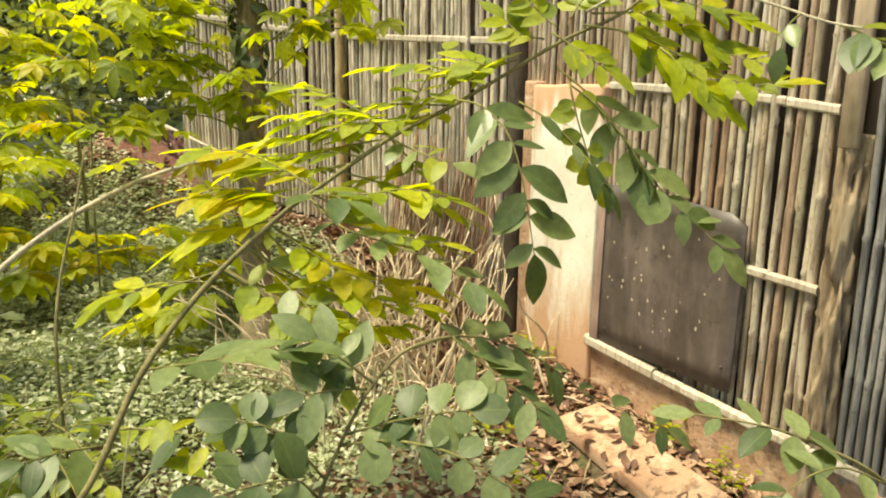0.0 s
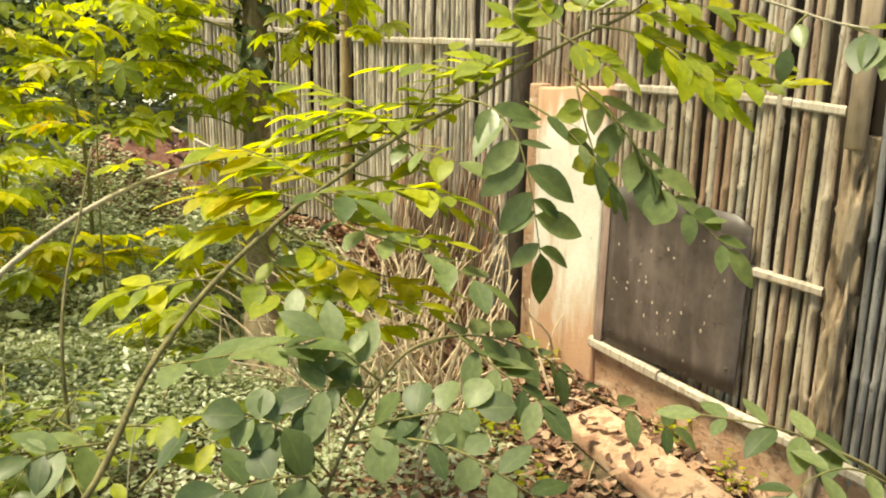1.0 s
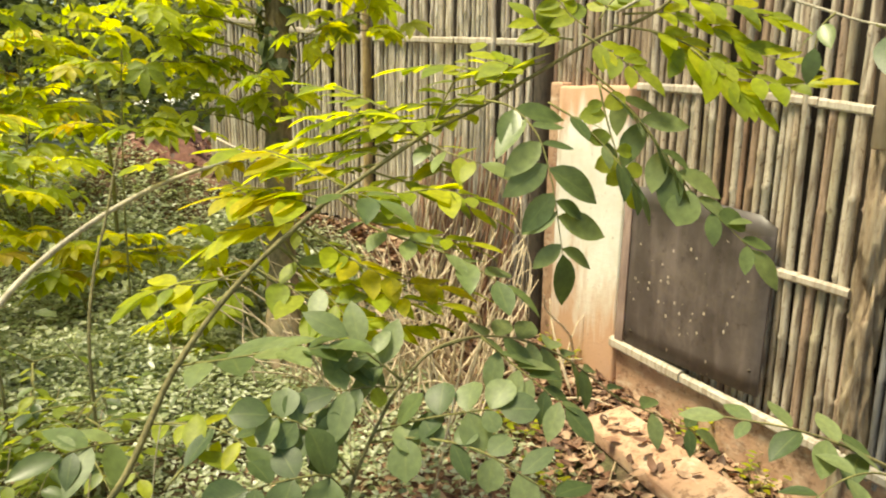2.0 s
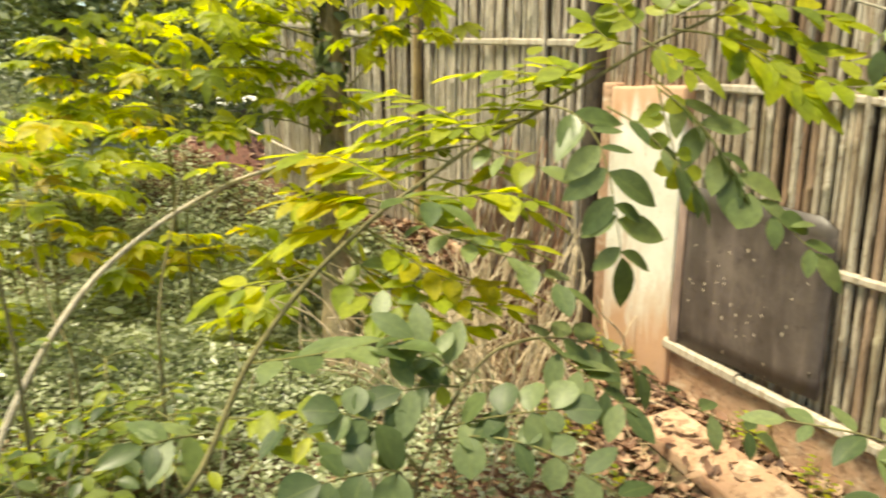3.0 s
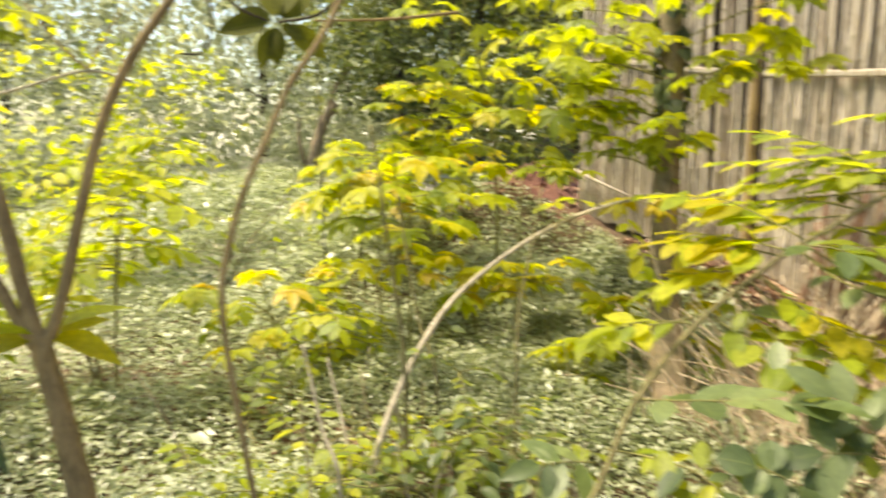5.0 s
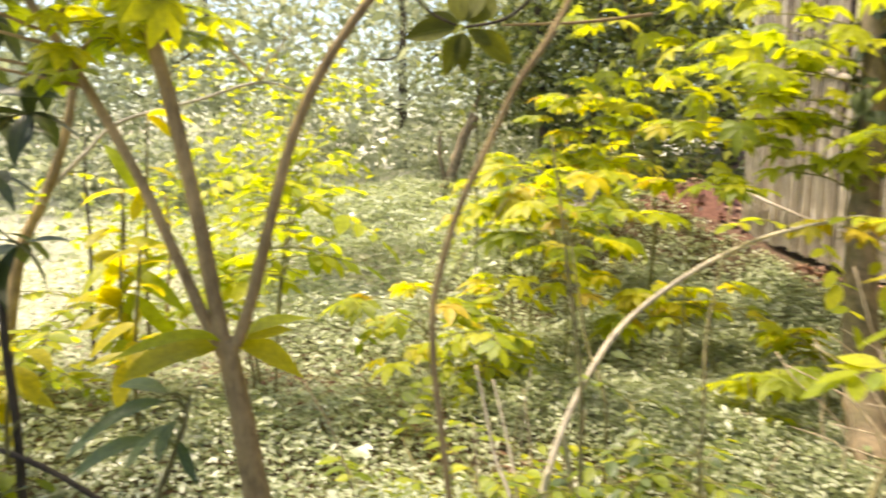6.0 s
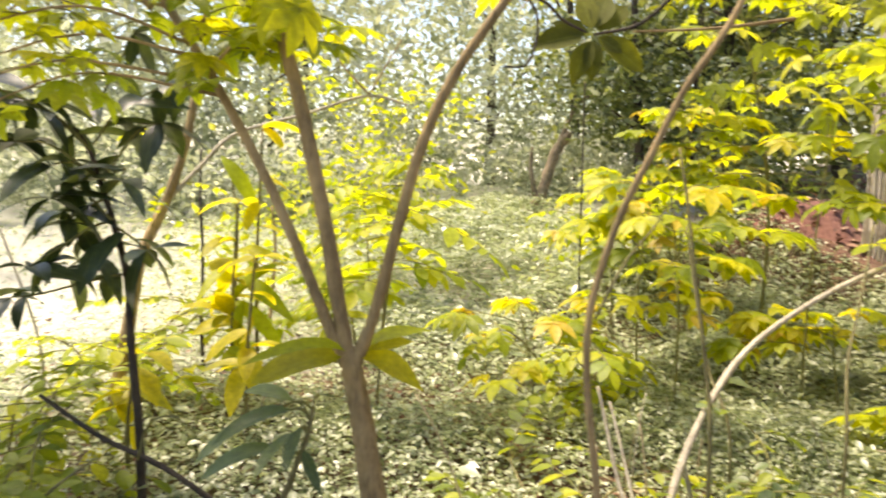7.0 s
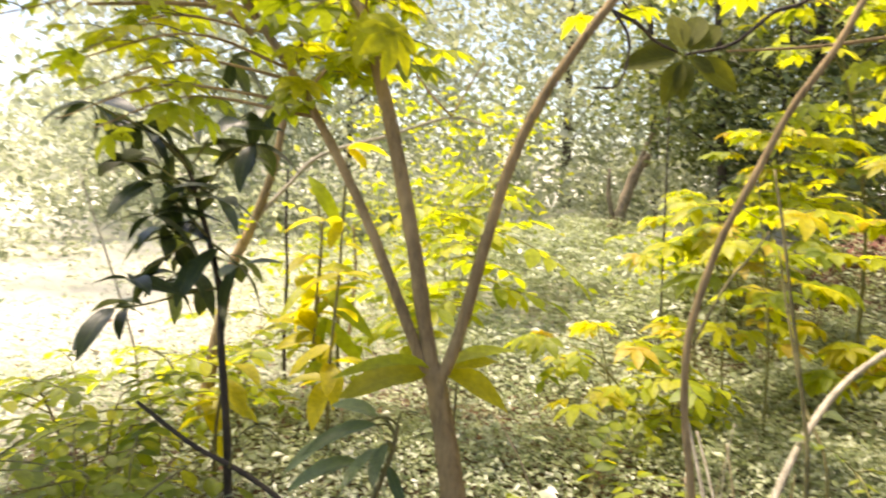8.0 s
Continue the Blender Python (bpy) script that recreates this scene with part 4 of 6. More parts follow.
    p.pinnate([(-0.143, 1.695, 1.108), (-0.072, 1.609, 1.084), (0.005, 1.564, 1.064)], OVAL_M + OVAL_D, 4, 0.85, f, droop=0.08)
    # sprays at mid height in the backlit yellow and gold colours
    p.pinnate([(-0.308, 1.628, 0.995), (-0.392, 1.656, 1.036), (-0.491, 1.685, 1.072), (-0.591, 1.705, 1.076)], OVAL_G, 8, 1.25, LEVEL, droop=0.08)
    p.pinnate([(-0.358, 1.608, 0.957), (-0.433, 1.601, 0.971), (-0.510, 1.602, 0.976), (-0.581, 1.601, 0.975)], OVAL_G, 8, 1.25, LEVEL, droop=0.08)
    p.pinnate([(-0.394, 1.591, 0.928), (-0.471, 1.588, 0.913), (-0.548, 1.584, 0.900), (-0.600, 1.578, 0.874)], OVAL_G + OVAL_Y, 7, 1.2, LEVEL, droop=0.08)
    p.pinnate([(-0.308, 1.628, 0.995), (-0.195, 1.567, 0.992), (-0.094, 1.540, 1.009), (-0.006, 1.527, 0.991)], OVAL_M + OVAL_Y, 8, 1.0, LEVEL, droop=0.08)
    p.pinnate([(-0.325, 1.614, 0.977), (-0.235, 1.492, 0.935), (-0.135, 1.446, 0.909), (-0.039, 1.430, 0.878), (0.054, 1.409, 0.830)], OVAL_D, 6, 0.88, LEVEL, droop=0.08)
    p.pinnate([(-0.401, 1.569, 0.918), (-0.294, 1.535, 0.855), (-0.191, 1.506, 0.813), (-0.090, 1.493, 0.798)], OVAL_G, 8, 1.0, LEVEL, droop=0.08)
    p.pinnate([(-0.368, 1.594, 0.941), (-0.328, 1.534, 0.989), (-0.258, 1.486, 1.003), (-0.218, 1.464, 0.994)], OVAL_D, 2, 1.0, LEVEL, droop=0.08)
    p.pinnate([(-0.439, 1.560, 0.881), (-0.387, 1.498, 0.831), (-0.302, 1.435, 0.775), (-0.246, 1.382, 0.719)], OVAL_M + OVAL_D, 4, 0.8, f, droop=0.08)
    # lower sprays
    p.pinnate([(-0.523, 1.491, 0.805), (-0.578, 1.442, 0.818), (-0.632, 1.401, 0.817), (-0.681, 1.376, 0.799)], OVAL_Y + OVAL_M, 3, 0.95, Vector((0, -0.3, 1.0)), droop=0.1)
    p.pinnate([(-0.620, 1.354, 0.656), (-0.500, 1.274, 0.703), (-0.385, 1.222, 0.742), (-0.283, 1.187, 0.765)], OVAL_D, 5, 1.0, Vector((0, -0.12, 1.0)), droop=0.0, open_by=40, stray=0.14, flat=0.6)
    p.pinnate([(-0.648, 1.263, 0.570), (-0.557, 1.209, 0.599), (-0.461, 1.153, 0.618), (-0.398, 1.110, 0.609)], OVAL_D + OVAL_Y, 3, 0.7, Vector((0, -0.3, 1.0)))
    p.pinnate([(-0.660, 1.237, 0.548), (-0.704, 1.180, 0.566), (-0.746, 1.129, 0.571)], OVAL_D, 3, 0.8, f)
    # filler sprays between the main ones
    for pts in ([(-0.212, 1.704, 1.061), (-0.300, 1.747, 1.070), (-0.420, 1.781, 1.044), (-0.525, 1.795, 1.020)], [(-0.051, 1.728, 1.162), (-0.141, 1.684, 1.148), (-0.232, 1.661, 1.142)],
                [(-0.490, 1.507, 0.828), (-0.392, 1.459, 0.792), (-0.302, 1.429, 0.752), (-0.227, 1.407, 0.741)], [(-0.143, 1.697, 1.115), (-0.211, 1.708, 1.167), (-0.309, 1.737, 1.211), (-0.414, 1.782, 1.231)],
                [(0.071, 1.744, 1.229), (0.002, 1.751, 1.262), (-0.079, 1.755, 1.281), (-0.176, 1.773, 1.273)]):
        p.pinnate(pts, OVAL_Y + OVAL_M, 6, 1.0, LEVEL, droop=0.08)
    for pts in ([(-0.320, 1.584, 0.981), (-0.232, 1.542, 0.932), (-0.128, 1.509, 0.915), (-0.023, 1.467, 0.906)], [(-0.414, 1.566, 0.906), (-0.290, 1.504, 0.806), (-0.187, 1.469, 0.785), (-0.075, 1.438, 0.777)]):
        p.pinnate(pts, OVAL_Y, 6, 0.85, LEVEL, droop=0.05, start=0.35)
    # level sprays behind and beside the stem
    for pts in ([(-0.044, 1.660, 1.162), (-0.241, 1.821, 1.123), (-0.448, 1.963, 1.089)],
                [(-0.138, 1.635, 1.113), (-0.299, 1.817, 1.074), (-0.516, 1.977, 1.033)],
                [(-0.217, 1.601, 1.058), (-0.347, 1.758, 1.024), (-0.541, 1.893, 1.002)],
                [(-0.091, 1.647, 1.137), (-0.279, 1.880, 1.161), (-0.539, 2.084, 1.142)],
                [(-0.138, 1.635, 1.113), (-0.096, 1.787, 1.025), (-0.242, 1.926, 0.981)],
                [(-0.244, 1.590, 1.040), (-0.117, 1.678, 0.989), (0.035, 1.755, 0.910)],
                [(-0.308, 1.561, 0.995), (-0.172, 1.680, 0.898), (-0.006, 1.786, 0.822)],
                [(-0.191, 1.613, 1.076), (-0.290, 1.852, 1.117), (-0.405, 2.086, 1.217)],
                [(-0.114, 1.641, 1.125), (-0.069, 1.794, 1.234), (-0.016, 1.946, 1.324)],
                [(0.025, 1.676, 1.199), (-0.069, 1.799, 1.145), (-0.179, 1.918, 1.113)],):
        p.pinnate(pts, OVAL_M + OVAL_Y, 7, 0.85, LEVEL, droop=0.1, start=0.25, open_by=58)
    for pts in ([(-0.331, 1.547, 0.979), (-0.435, 1.600, 0.990), (-0.564, 1.640, 0.993)],
                [(-0.388, 1.508, 0.932), (-0.252, 1.661, 0.803), (-0.020, 1.800, 0.704)],
                [(-0.432, 1.475, 0.889), (-0.281, 1.660, 0.732), (-0.049, 1.828, 0.643)],
                [(-0.477, 1.441, 0.846), (-0.327, 1.607, 0.676), (-0.121, 1.756, 0.619)],
                [(-0.432, 1.475, 0.889), (-0.375, 1.592, 0.791), (-0.260, 1.713, 0.746)],):
        p.pinnate(pts, OVAL_G + OVAL_Y, 7, 0.95, LEVEL, droop=0.1, start=0.25, open_by=58)
    p.pinnate([(-0.477, 1.441, 0.846), (-0.568, 1.409, 0.822), (-0.658, 1.371, 0.812)], OVAL_O + OVAL_Y, 3, 0.85, LEVEL, droop=0.1, start=0.25, open_by=58)
    for q in [(-0.670, 1.664, 0.897), (-0.595, 1.614, 0.854), (-0.465, 1.158, 0.593), (-0.278, 1.430, 0.752)]:
        p.leaf(OCHRE[0], Vector(q), Vector((p.rnd.uniform(-0.7, 0.7), -0.2, -0.6)), TO_CAMERA, p.rnd.uniform(0.4, 0.6))
    p.finish(FOL_YELLOW)


near_shrub()


def low_shrub():
    base = (-0.42, 1.02, ground_z(-0.42, 1.02))
    p = Plant("low_shrub", base, "low shrub with rounded dark green leaves over dead leaves", "shrub", seed=5)
    f = Vector((0, -0.7, 0.7))
    p.stem([(-0.42, 1.02, base[2] - 0.02)] + [(-0.237, 1.061, 0.472), (-0.213, 1.129, 0.548), (-0.174, 1.179, 0.632), (-0.135, 1.214, 0.694), (-0.078, 1.284, 0.734), (0.009, 1.347, 0.739), (0.104, 1.394, 0.714), (0.204, 1.434, 0.656), (0.323, 1.454, 0.557)], 0.0042, 0.0018, STEM_GREEN, label="thin green stem")
    p.pinnate([(-0.078, 1.284, 0.734), (0.009, 1.347, 0.739), (0.104, 1.394, 0.714), (0.204, 1.434, 0.656), (0.322, 1.455, 0.564), (0.497, 1.479, 0.480)], OVAL_D, 9, 0.8, Vector((0.1, -0.5, 0.85)), droop=0.25)
    p.pinnate([(0.009, 1.347, 0.739), (0.065, 1.319, 0.699), (0.120, 1.291, 0.664), (0.172, 1.263, 0.631)], OVAL_D, 5, 0.75, f, droop=0.3)
    p.pinnate([(-0.213, 1.129, 0.548), (-0.248, 1.094, 0.621), (-0.292, 1.084, 0.667), (-0.342, 1.067, 0.690)], ROUND_D, 4, 0.78, f)
    p.pinnate([(-0.183, 1.174, 0.612), (-0.107, 1.124, 0.660), (-0.029, 1.110, 0.684), (0.038, 1.103, 0.698)], ROUND_D, 4, 0.8, f)
    p.pinnate([(-0.192, 1.161, 0.597), (-0.095, 1.099, 0.641), (0.001, 1.060, 0.644), (0.083, 1.033, 0.610), (0.156, 1.024, 0.567)], ROUND_D + OVAL_D, 5, 0.8, f)
    p.pinnate([(-0.222, 1.095, 0.536), (-0.246, 1.038, 0.601), (-0.302, 1.008, 0.608), (-0.358, 0.986, 0.601)], ROUND_D, 3, 0.95, f)
    p.pinnate([(-0.135, 1.214, 0.694), (-0.186, 1.203, 0.742), (-0.235, 1.202, 0.783)], OVAL_D, 3, 0.8, f)
    p.pinnate([(-0.146, 1.211, 0.684), (-0.190, 1.164, 0.704), (-0.244, 1.133, 0.706)], OVAL_D + ROUND_M, 3, 0.8, f)
    p.pinnate([(-0.534, 1.074, 0.543), (-0.487, 1.137, 0.593), (-0.435, 1.192, 0.610), (-0.377, 1.243, 0.608)], OVAL_M, 3, 0.8, f)
    p.finish()


low_shrub()


def side_shrub():
    """A low spray that reaches in front of the plinth."""
    base = (0.98, 1.30, ground_z(0.98, 1.30))
    p = Plant("low_shrub", base, "small shrub with grey-green leaflets beside the plinth", "shrub", seed=6)
    p.stem([(0.98, 1.30, base[2] - 0.02)] + [(0.995, 1.342, 0.311), (0.910, 1.349, 0.437), (0.769, 1.345, 0.515), (0.652, 1.353, 0.553), (0.518, 1.375, 0.566)], 0.005, 0.002, STEM_GREEN)
    p.pinnate([(0.910, 1.349, 0.437), (0.769, 1.345, 0.515), (0.652, 1.353, 0.553), (0.518, 1.375, 0.566)], OVAL_D, 4, 0.8, Vector((0, -0.4, 0.9)), droop=0.1)
    p.pinnate([(0.921, 1.347, 0.426), (0.793, 1.281, 0.500), (0.705, 1.241, 0.510), (0.632, 1.213, 0.478)], OVAL_D, 3, 0.75, Vector((0, -0.4, 0.9)))
    p.finish()


side_shrub()


# ---------------------------------------------------------------- pale arching stem
def arching_sapling():
    base = (-1.42, 1.45, ground_z(-1.42, 1.45))
    p = Plant("arching_sapling", base, "pale grey arching sapling stem with few leaves", "sapling", seed=7)
    line = p.stem([(-1.42, 1.45, base[2] - 0.03)] + [(-1.463, 1.589, 0.226), (-1.516, 1.869, 0.401), (-1.507, 2.190, 0.585), (-1.380, 2.445, 0.744), (-1.229, 2.701, 0.854), (-1.081, 2.876, 0.911), (-0.898, 3.006, 0.957)], 0.0135, 0.007, STEM_PALE, label="pale smooth stem")
    p.stem([line[10], line[10] + Vector((0.03, 0.02, -0.2)), line[10] + Vector((0.04, 0.0, -0.45))], 0.007, 0.006, STEM_PALE, "branch")
    for q, d in ((line[-1], (1, 0.2, -0.1)), (line[-4], (0.6, -0.5, 0.3)), (line[-8], (-0.3, -0.6, 0.3)), (line[-6], (0.5, -0.4, -0.6)), (line[-2], (0.6, -0.3, -0.7))):
        p.spray(q, Vector(d), 0.34, OVAL_Y, 4, 1.0)
    for k in range(9):
        a = p.rnd.uniform(0, 6.28)
        p.fan(line[-1 - k % 5], Vector((math.cos(a), math.sin(a), -0.25)), p.rnd.uniform(0.05, 0.12), HAND_G + HAND_O, p.rnd.uniform(0.8, 1.2))
    p.finish(FOL_YELLOW)


arching_sapling()


# ---------------------------------------------------------------- tree beside the wall
def mossy_tree():
    x, y = -0.71, 2.65
    z = ground_z(x, y)
    p = Plant("young_tree", (x, y, z), "young tree with mossy brown trunk and hand-shaped leaves", "tree", seed=9)
    line = p.stem([(x, y, z - 0.08), (-0.776, 2.749, 0.126), (-0.826, 2.930, 0.258), (-0.880, 3.122, 0.437), (-0.931, 3.315, 0.720), (-0.951, 3.418, 1.051), (-0.954, 3.469, 1.375), (-0.971, 3.516, 1.636), (-1.0, 3.53, 2.2), (-0.98, 3.53, 3.0)], 0.078, 0.048, BARK_MOSS, "trunk", "mossy trunk", 14, 0.12)
    rnd = random.Random(4)
    arms = []
    for zc, az, up, L in ((1.12, 215, 0.75, 0.42), (1.18, 15, 0.9, 0.45), (1.28, 160, 0.5, 0.5), (1.36, 330, 0.35, 0.55), (1.5, 250, 0.3, 0.5), (1.62, 345, 0.25, 0.75), (1.75, 300, 0.2, 0.6), (2.1, 320, 0.2, 0.7), (1.55, 200, 0.3, 0.6), (1.7, 170, 0.25, 0.6), (0.98, 235, 0.3, 0.4), (1.05, 290, 0.4, 0.4), (1.42, 5, 0.15, 0.6), (1.2, 190, 0.15, 0.8), (1.35, 205, 0.1, 0.9), (1.5, 180, 0.1, 0.85), (1.25, 225, 0.1, 0.6), (1.6, 215, 0.05, 0.8), (1.1, 175, 0.2, 0.7), (1.45, 240, 0.1, 0.7)):
        q = min(line, key=lambda o: abs(o.z - zc)).copy()
        d = Vector((math.cos(radians(az)), math.sin(radians(az)), up))
        arm = p.stem([q, q + d * L * 0.5 + Vector((0, 0, 0.03)), q + d * L], 0.005, 0.0022, STEM_TWIG, "branch", per=4)
        arms.append(arm)
    for arm in arms:
        for k in (3, 4, 5, 6, 6, 7, 8, 8):
            k = min(k, len(arm) - 1)
            d = Vector((rnd.uniform(-1, 1), rnd.uniform(-1, 1), rnd.uniform(-0.1, 0.6)))
            p.fan(arm[k], d, rnd.uniform(0.05, 0.16), HAND_M[:2] + HAND_Y, rnd.uniform(0.8, 1.25))
    ivy = [o for o in line if 1.15 < o.z < 1.85]
    for k in range(70):
        q = rnd.choice(ivy) + Vector((0, 0, rnd.uniform(-0.08, 0.08)))
        a = rnd.uniform(0, 6.28)
        out = Vector((math.cos(a), math.sin(a), 0))
        p.leaf(rnd.choice(IVY), q + out * 0.058, out * 0.5 + Vector((rnd.uniform(-0.3, 0.3), rnd.uniform(-0.3, 0.3), -0.8)), out + UP * 0.4, rnd.uniform(0.6, 1.25))
    for k in range(60):
        q = line[rnd.randrange(len(line) // 3, len(line) - 1)]
        a = rnd.uniform(0, 6.28)
        p.leaf(rnd.choice(SMALL_D + SMALL_M), q + Vector((math.cos(a), math.sin(a), 0)) * 0.06, Vector((math.cos(a), math.sin(a), -0.3)), UP, rnd.uniform(0.7, 1.3))
    p.finish()


mossy_tree()


def overhanging_tree():
    """Slim tree whose bright crown hangs over the garden path."""
    x, y = -2.25, 4.3
    g = ground_z(x, y)
    p = Plant("overhanging_tree", (x, y, g), "slim tree with bright yellow-green hand-shaped leaves", "tree", seed=31)
    rnd = p.rnd
    line = p.stem([(x, y, g - 0.05), (x + 0.05, y - 0.1, 0.9), (x + 0.0, y - 0.25, 1.6), (x - 0.1, y - 0.4, 2.2)], 0.013, 0.006, STEM_TWIG, "trunk", sides=8)
    for k in range(14):
        q = line[rnd.randrange(len(line) * 9 // 20, len(line))]
        a = rnd.uniform(0, 6.28)
        L = rnd.uniform(0.4, 0.9)
        d = Vector((math.cos(a), math.sin(a), rnd.uniform(-0.35, 0.25)))
        arm = p.stem([q, q + d * L * 0.5 + Vector((0, 0, 0.08)), q + d * L], 0.005, 0.002, STEM_TWIG, "branch", per=4, sides=6)
        for j in range(8):
            e = arm[rnd.randrange(3, len(arm))]
            p.fan(e, Vector((rnd.uniform(-1, 1), rnd.uniform(-1, 1), rnd.uniform(-0.2, 0.3))), rnd.uniform(0.05, 0.16), HAND_Y + HAND_M[:1], rnd.uniform(0.75, 1.25))
    p.finish(FOL_YELLOW)


overhanging_tree()


# ---------------------------------------------------------------- forked tree
def forked_tree():
    foot, root = [(-1.763, 0.790, 0.510), (-1.824, 0.787, 0.772)]
    lean = (Vector(foot) - Vector(root)) / (root[2] - foot[2])
    low = Vector(foot) + lean * (foot[2] - 0.02)
    gx, gy = low.x, low.y
    g = ground_z(gx, gy)
    p = Plant("forked_tree", (gx, gy, g), "slim tree that forks into three smooth brown limbs", "tree", seed=12)
    p.stem([Vector((gx, gy, g - 0.05)), low.lerp(Vector(foot), 0.5)] + [(-1.763, 0.790, 0.510), (-1.792, 0.790, 0.631), (-1.821, 0.786, 0.753), (-1.840, 0.787, 0.802)], 0.034, 0.022, BARK, "trunk", sides=14, per=8)
    left = p.stem([(-1.821, 0.785, 0.740), (-1.851, 0.760, 0.822), (-1.921, 0.730, 0.989), (-1.998, 0.704, 1.146), (-2.086, 0.667, 1.309), (-2.194, 0.621, 1.485), (-2.322, 0.565, 1.665), (-2.444, 0.515, 1.826)], 0.0138, 0.009, BARK, "limb", sides=12)
    mid = p.stem([(-1.825, 0.782, 0.754), (-1.860, 0.778, 0.903), (-1.897, 0.773, 1.079), (-1.971, 0.767, 1.329), (-2.036, 0.760, 1.508), (-2.109, 0.755, 1.675), (-2.192, 0.761, 1.882)], 0.0182, 0.015, BARK, "limb", sides=12)
    right = p.stem([(-1.821, 0.786, 0.753), (-1.793, 0.827, 0.882), (-1.769, 0.868, 1.053), (-1.740, 0.920, 1.252), (-1.706, 0.987, 1.408), (-1.662, 1.079, 1.552), (-1.638, 1.154, 1.646), (-1.593, 1.261, 1.786)], 0.0142, 0.0095, BARK, "limb", sides=12)
    p.stem([(-2.283, 0.569, 1.571), (-2.307, 0.502, 1.625), (-2.386, 0.407, 1.640), (-2.512, 0.250, 1.635)], 0.008, 0.004, BARK, "branch")
    p.stem([(-1.637, 1.134, 1.606), (-1.605, 1.149, 1.548), (-1.602, 1.143, 1.485), (-1.607, 1.114, 1.434), (-1.638, 1.075, 1.430)], 0.004, 0.0022, BARK_DARK, "branch")
    p.stem([(-1.633, 1.139, 1.600), (-1.616, 1.200, 1.581), (-1.618, 1.270, 1.553), (-1.611, 1.352, 1.536)], 0.005, 0.003, BARK_DARK, "branch")
    rnd = random.Random(13)
    # crown of thin leafy branches
    for c in ((-2.691, 0.266, 1.448), (-2.194, 0.428, 1.598), (-2.788, 0.240, 1.651), (-2.388, 0.153, 1.466), (-2.801, 0.315, 1.575), (-2.305, 0.353, 1.660), (-2.817, 0.228, 1.378), (-2.122, 0.815, 1.488), (-1.896, 0.729, 1.461), (-2.129, 0.844, 1.592), (-2.034, 0.655, 1.571), (-1.968, 0.560, 1.580), (-2.217, 0.891, 1.510), (-2.167, 0.787, 1.575), (-2.080, 0.558, 1.366), (-2.104, 0.597, 1.480), (-2.116, 0.626, 1.423), (-2.824, 0.164, 1.709), (-2.601, 0.069, 1.598), (-2.983, 0.175, 1.772), (-2.846, 0.400, 1.614), (-2.389, 0.278, 1.683), (-2.799, 0.322, 1.358), (-2.275, 1.954, 1.964), (-1.509, 2.046, 1.708), (-1.718, 2.454, 1.949), (-2.143, 1.753, 1.716)):
        c = Vector(c)
        a = min(left[14:] + mid[14:] + right[14:], key=lambda o: (o - c).length + 0.8 * abs(o.z - c.z))
        m = a.lerp(c, 0.5) + Vector((rnd.uniform(-0.06, 0.06), rnd.uniform(-0.06, 0.06), 0.07))
        arm = p.stem([a, m, c], 0.0048, 0.002, BARK, "branch", per=5, sides=6)
        for _ in range(6):
            q = arm[rnd.randrange(4, len(arm))]
            d = Vector((rnd.uniform(-1, 1), rnd.uniform(-1, 1), rnd.uniform(-0.3, 0.4)))
            p.fan(q, d, rnd.uniform(0.04, 0.14), HAND_Y + HAND_M[:1], rnd.uniform(0.5, 0.9))
    # drooping pale and yellow leaves at the fork
    q = Vector(root) + Vector((0, 0, 0.03))
    for k, (tip, wide) in enumerate((((-1.880, 0.575, 0.700), 1), ((-1.834, 0.601, 0.800), 0), ((-1.771, 0.930, 0.730), 1), ((-1.725, 0.880, 0.660), 1), ((-1.771, 0.964, 0.775), 0))):
        d = Vector(tip) - q
        p.leaf((BROAD_Y if wide else LANCE_Y)[k % 2], q + d * 0.1, d + UP * 0.12, UP + Vector((0.25, -0.45, 0)), d.length / (0.235 if wide else 0.2))
    p.finish(FOL_YELLOW)


forked_tree()


# ---------------------------------------------------------------- bent sapling, close by
def bent_sapling():
    pts = [(-1.116, 0.674, 0.779), (-1.133, 0.673, 0.901), (-1.133, 0.671, 0.996), (-1.129, 0.685, 1.058), (-1.110, 0.707, 1.150), (-1.082, 0.740, 1.240), (-1.055, 0.768, 1.322), (-1.025, 0.819, 1.403), (-1.004, 0.857, 1.477), (-0.974, 0.908, 1.573)]
    x, y = pts[0][0] + 0.03, pts[0][1] + 0.03
    g = ground_z(x, y)
    p = Plant("bent_sapling", (x, y, g), "thin bent brown sapling stem, nearly leafless", "sapling", seed=15)
    p.stem([(x + 0.02, y, g - 0.03), (x + 0.01, y, g + 0.3)] + pts, 0.0055, 0.005, BARK, sides=10)
    p.stem([(-1.128, 0.679, 1.004), (-1.119, 0.735, 1.077), (-1.107, 0.787, 1.122), (-1.100, 0.818, 1.154)], 0.0022, 0.0015, STEM_GREEN, "branch")
    p.finish()


bent_sapling()


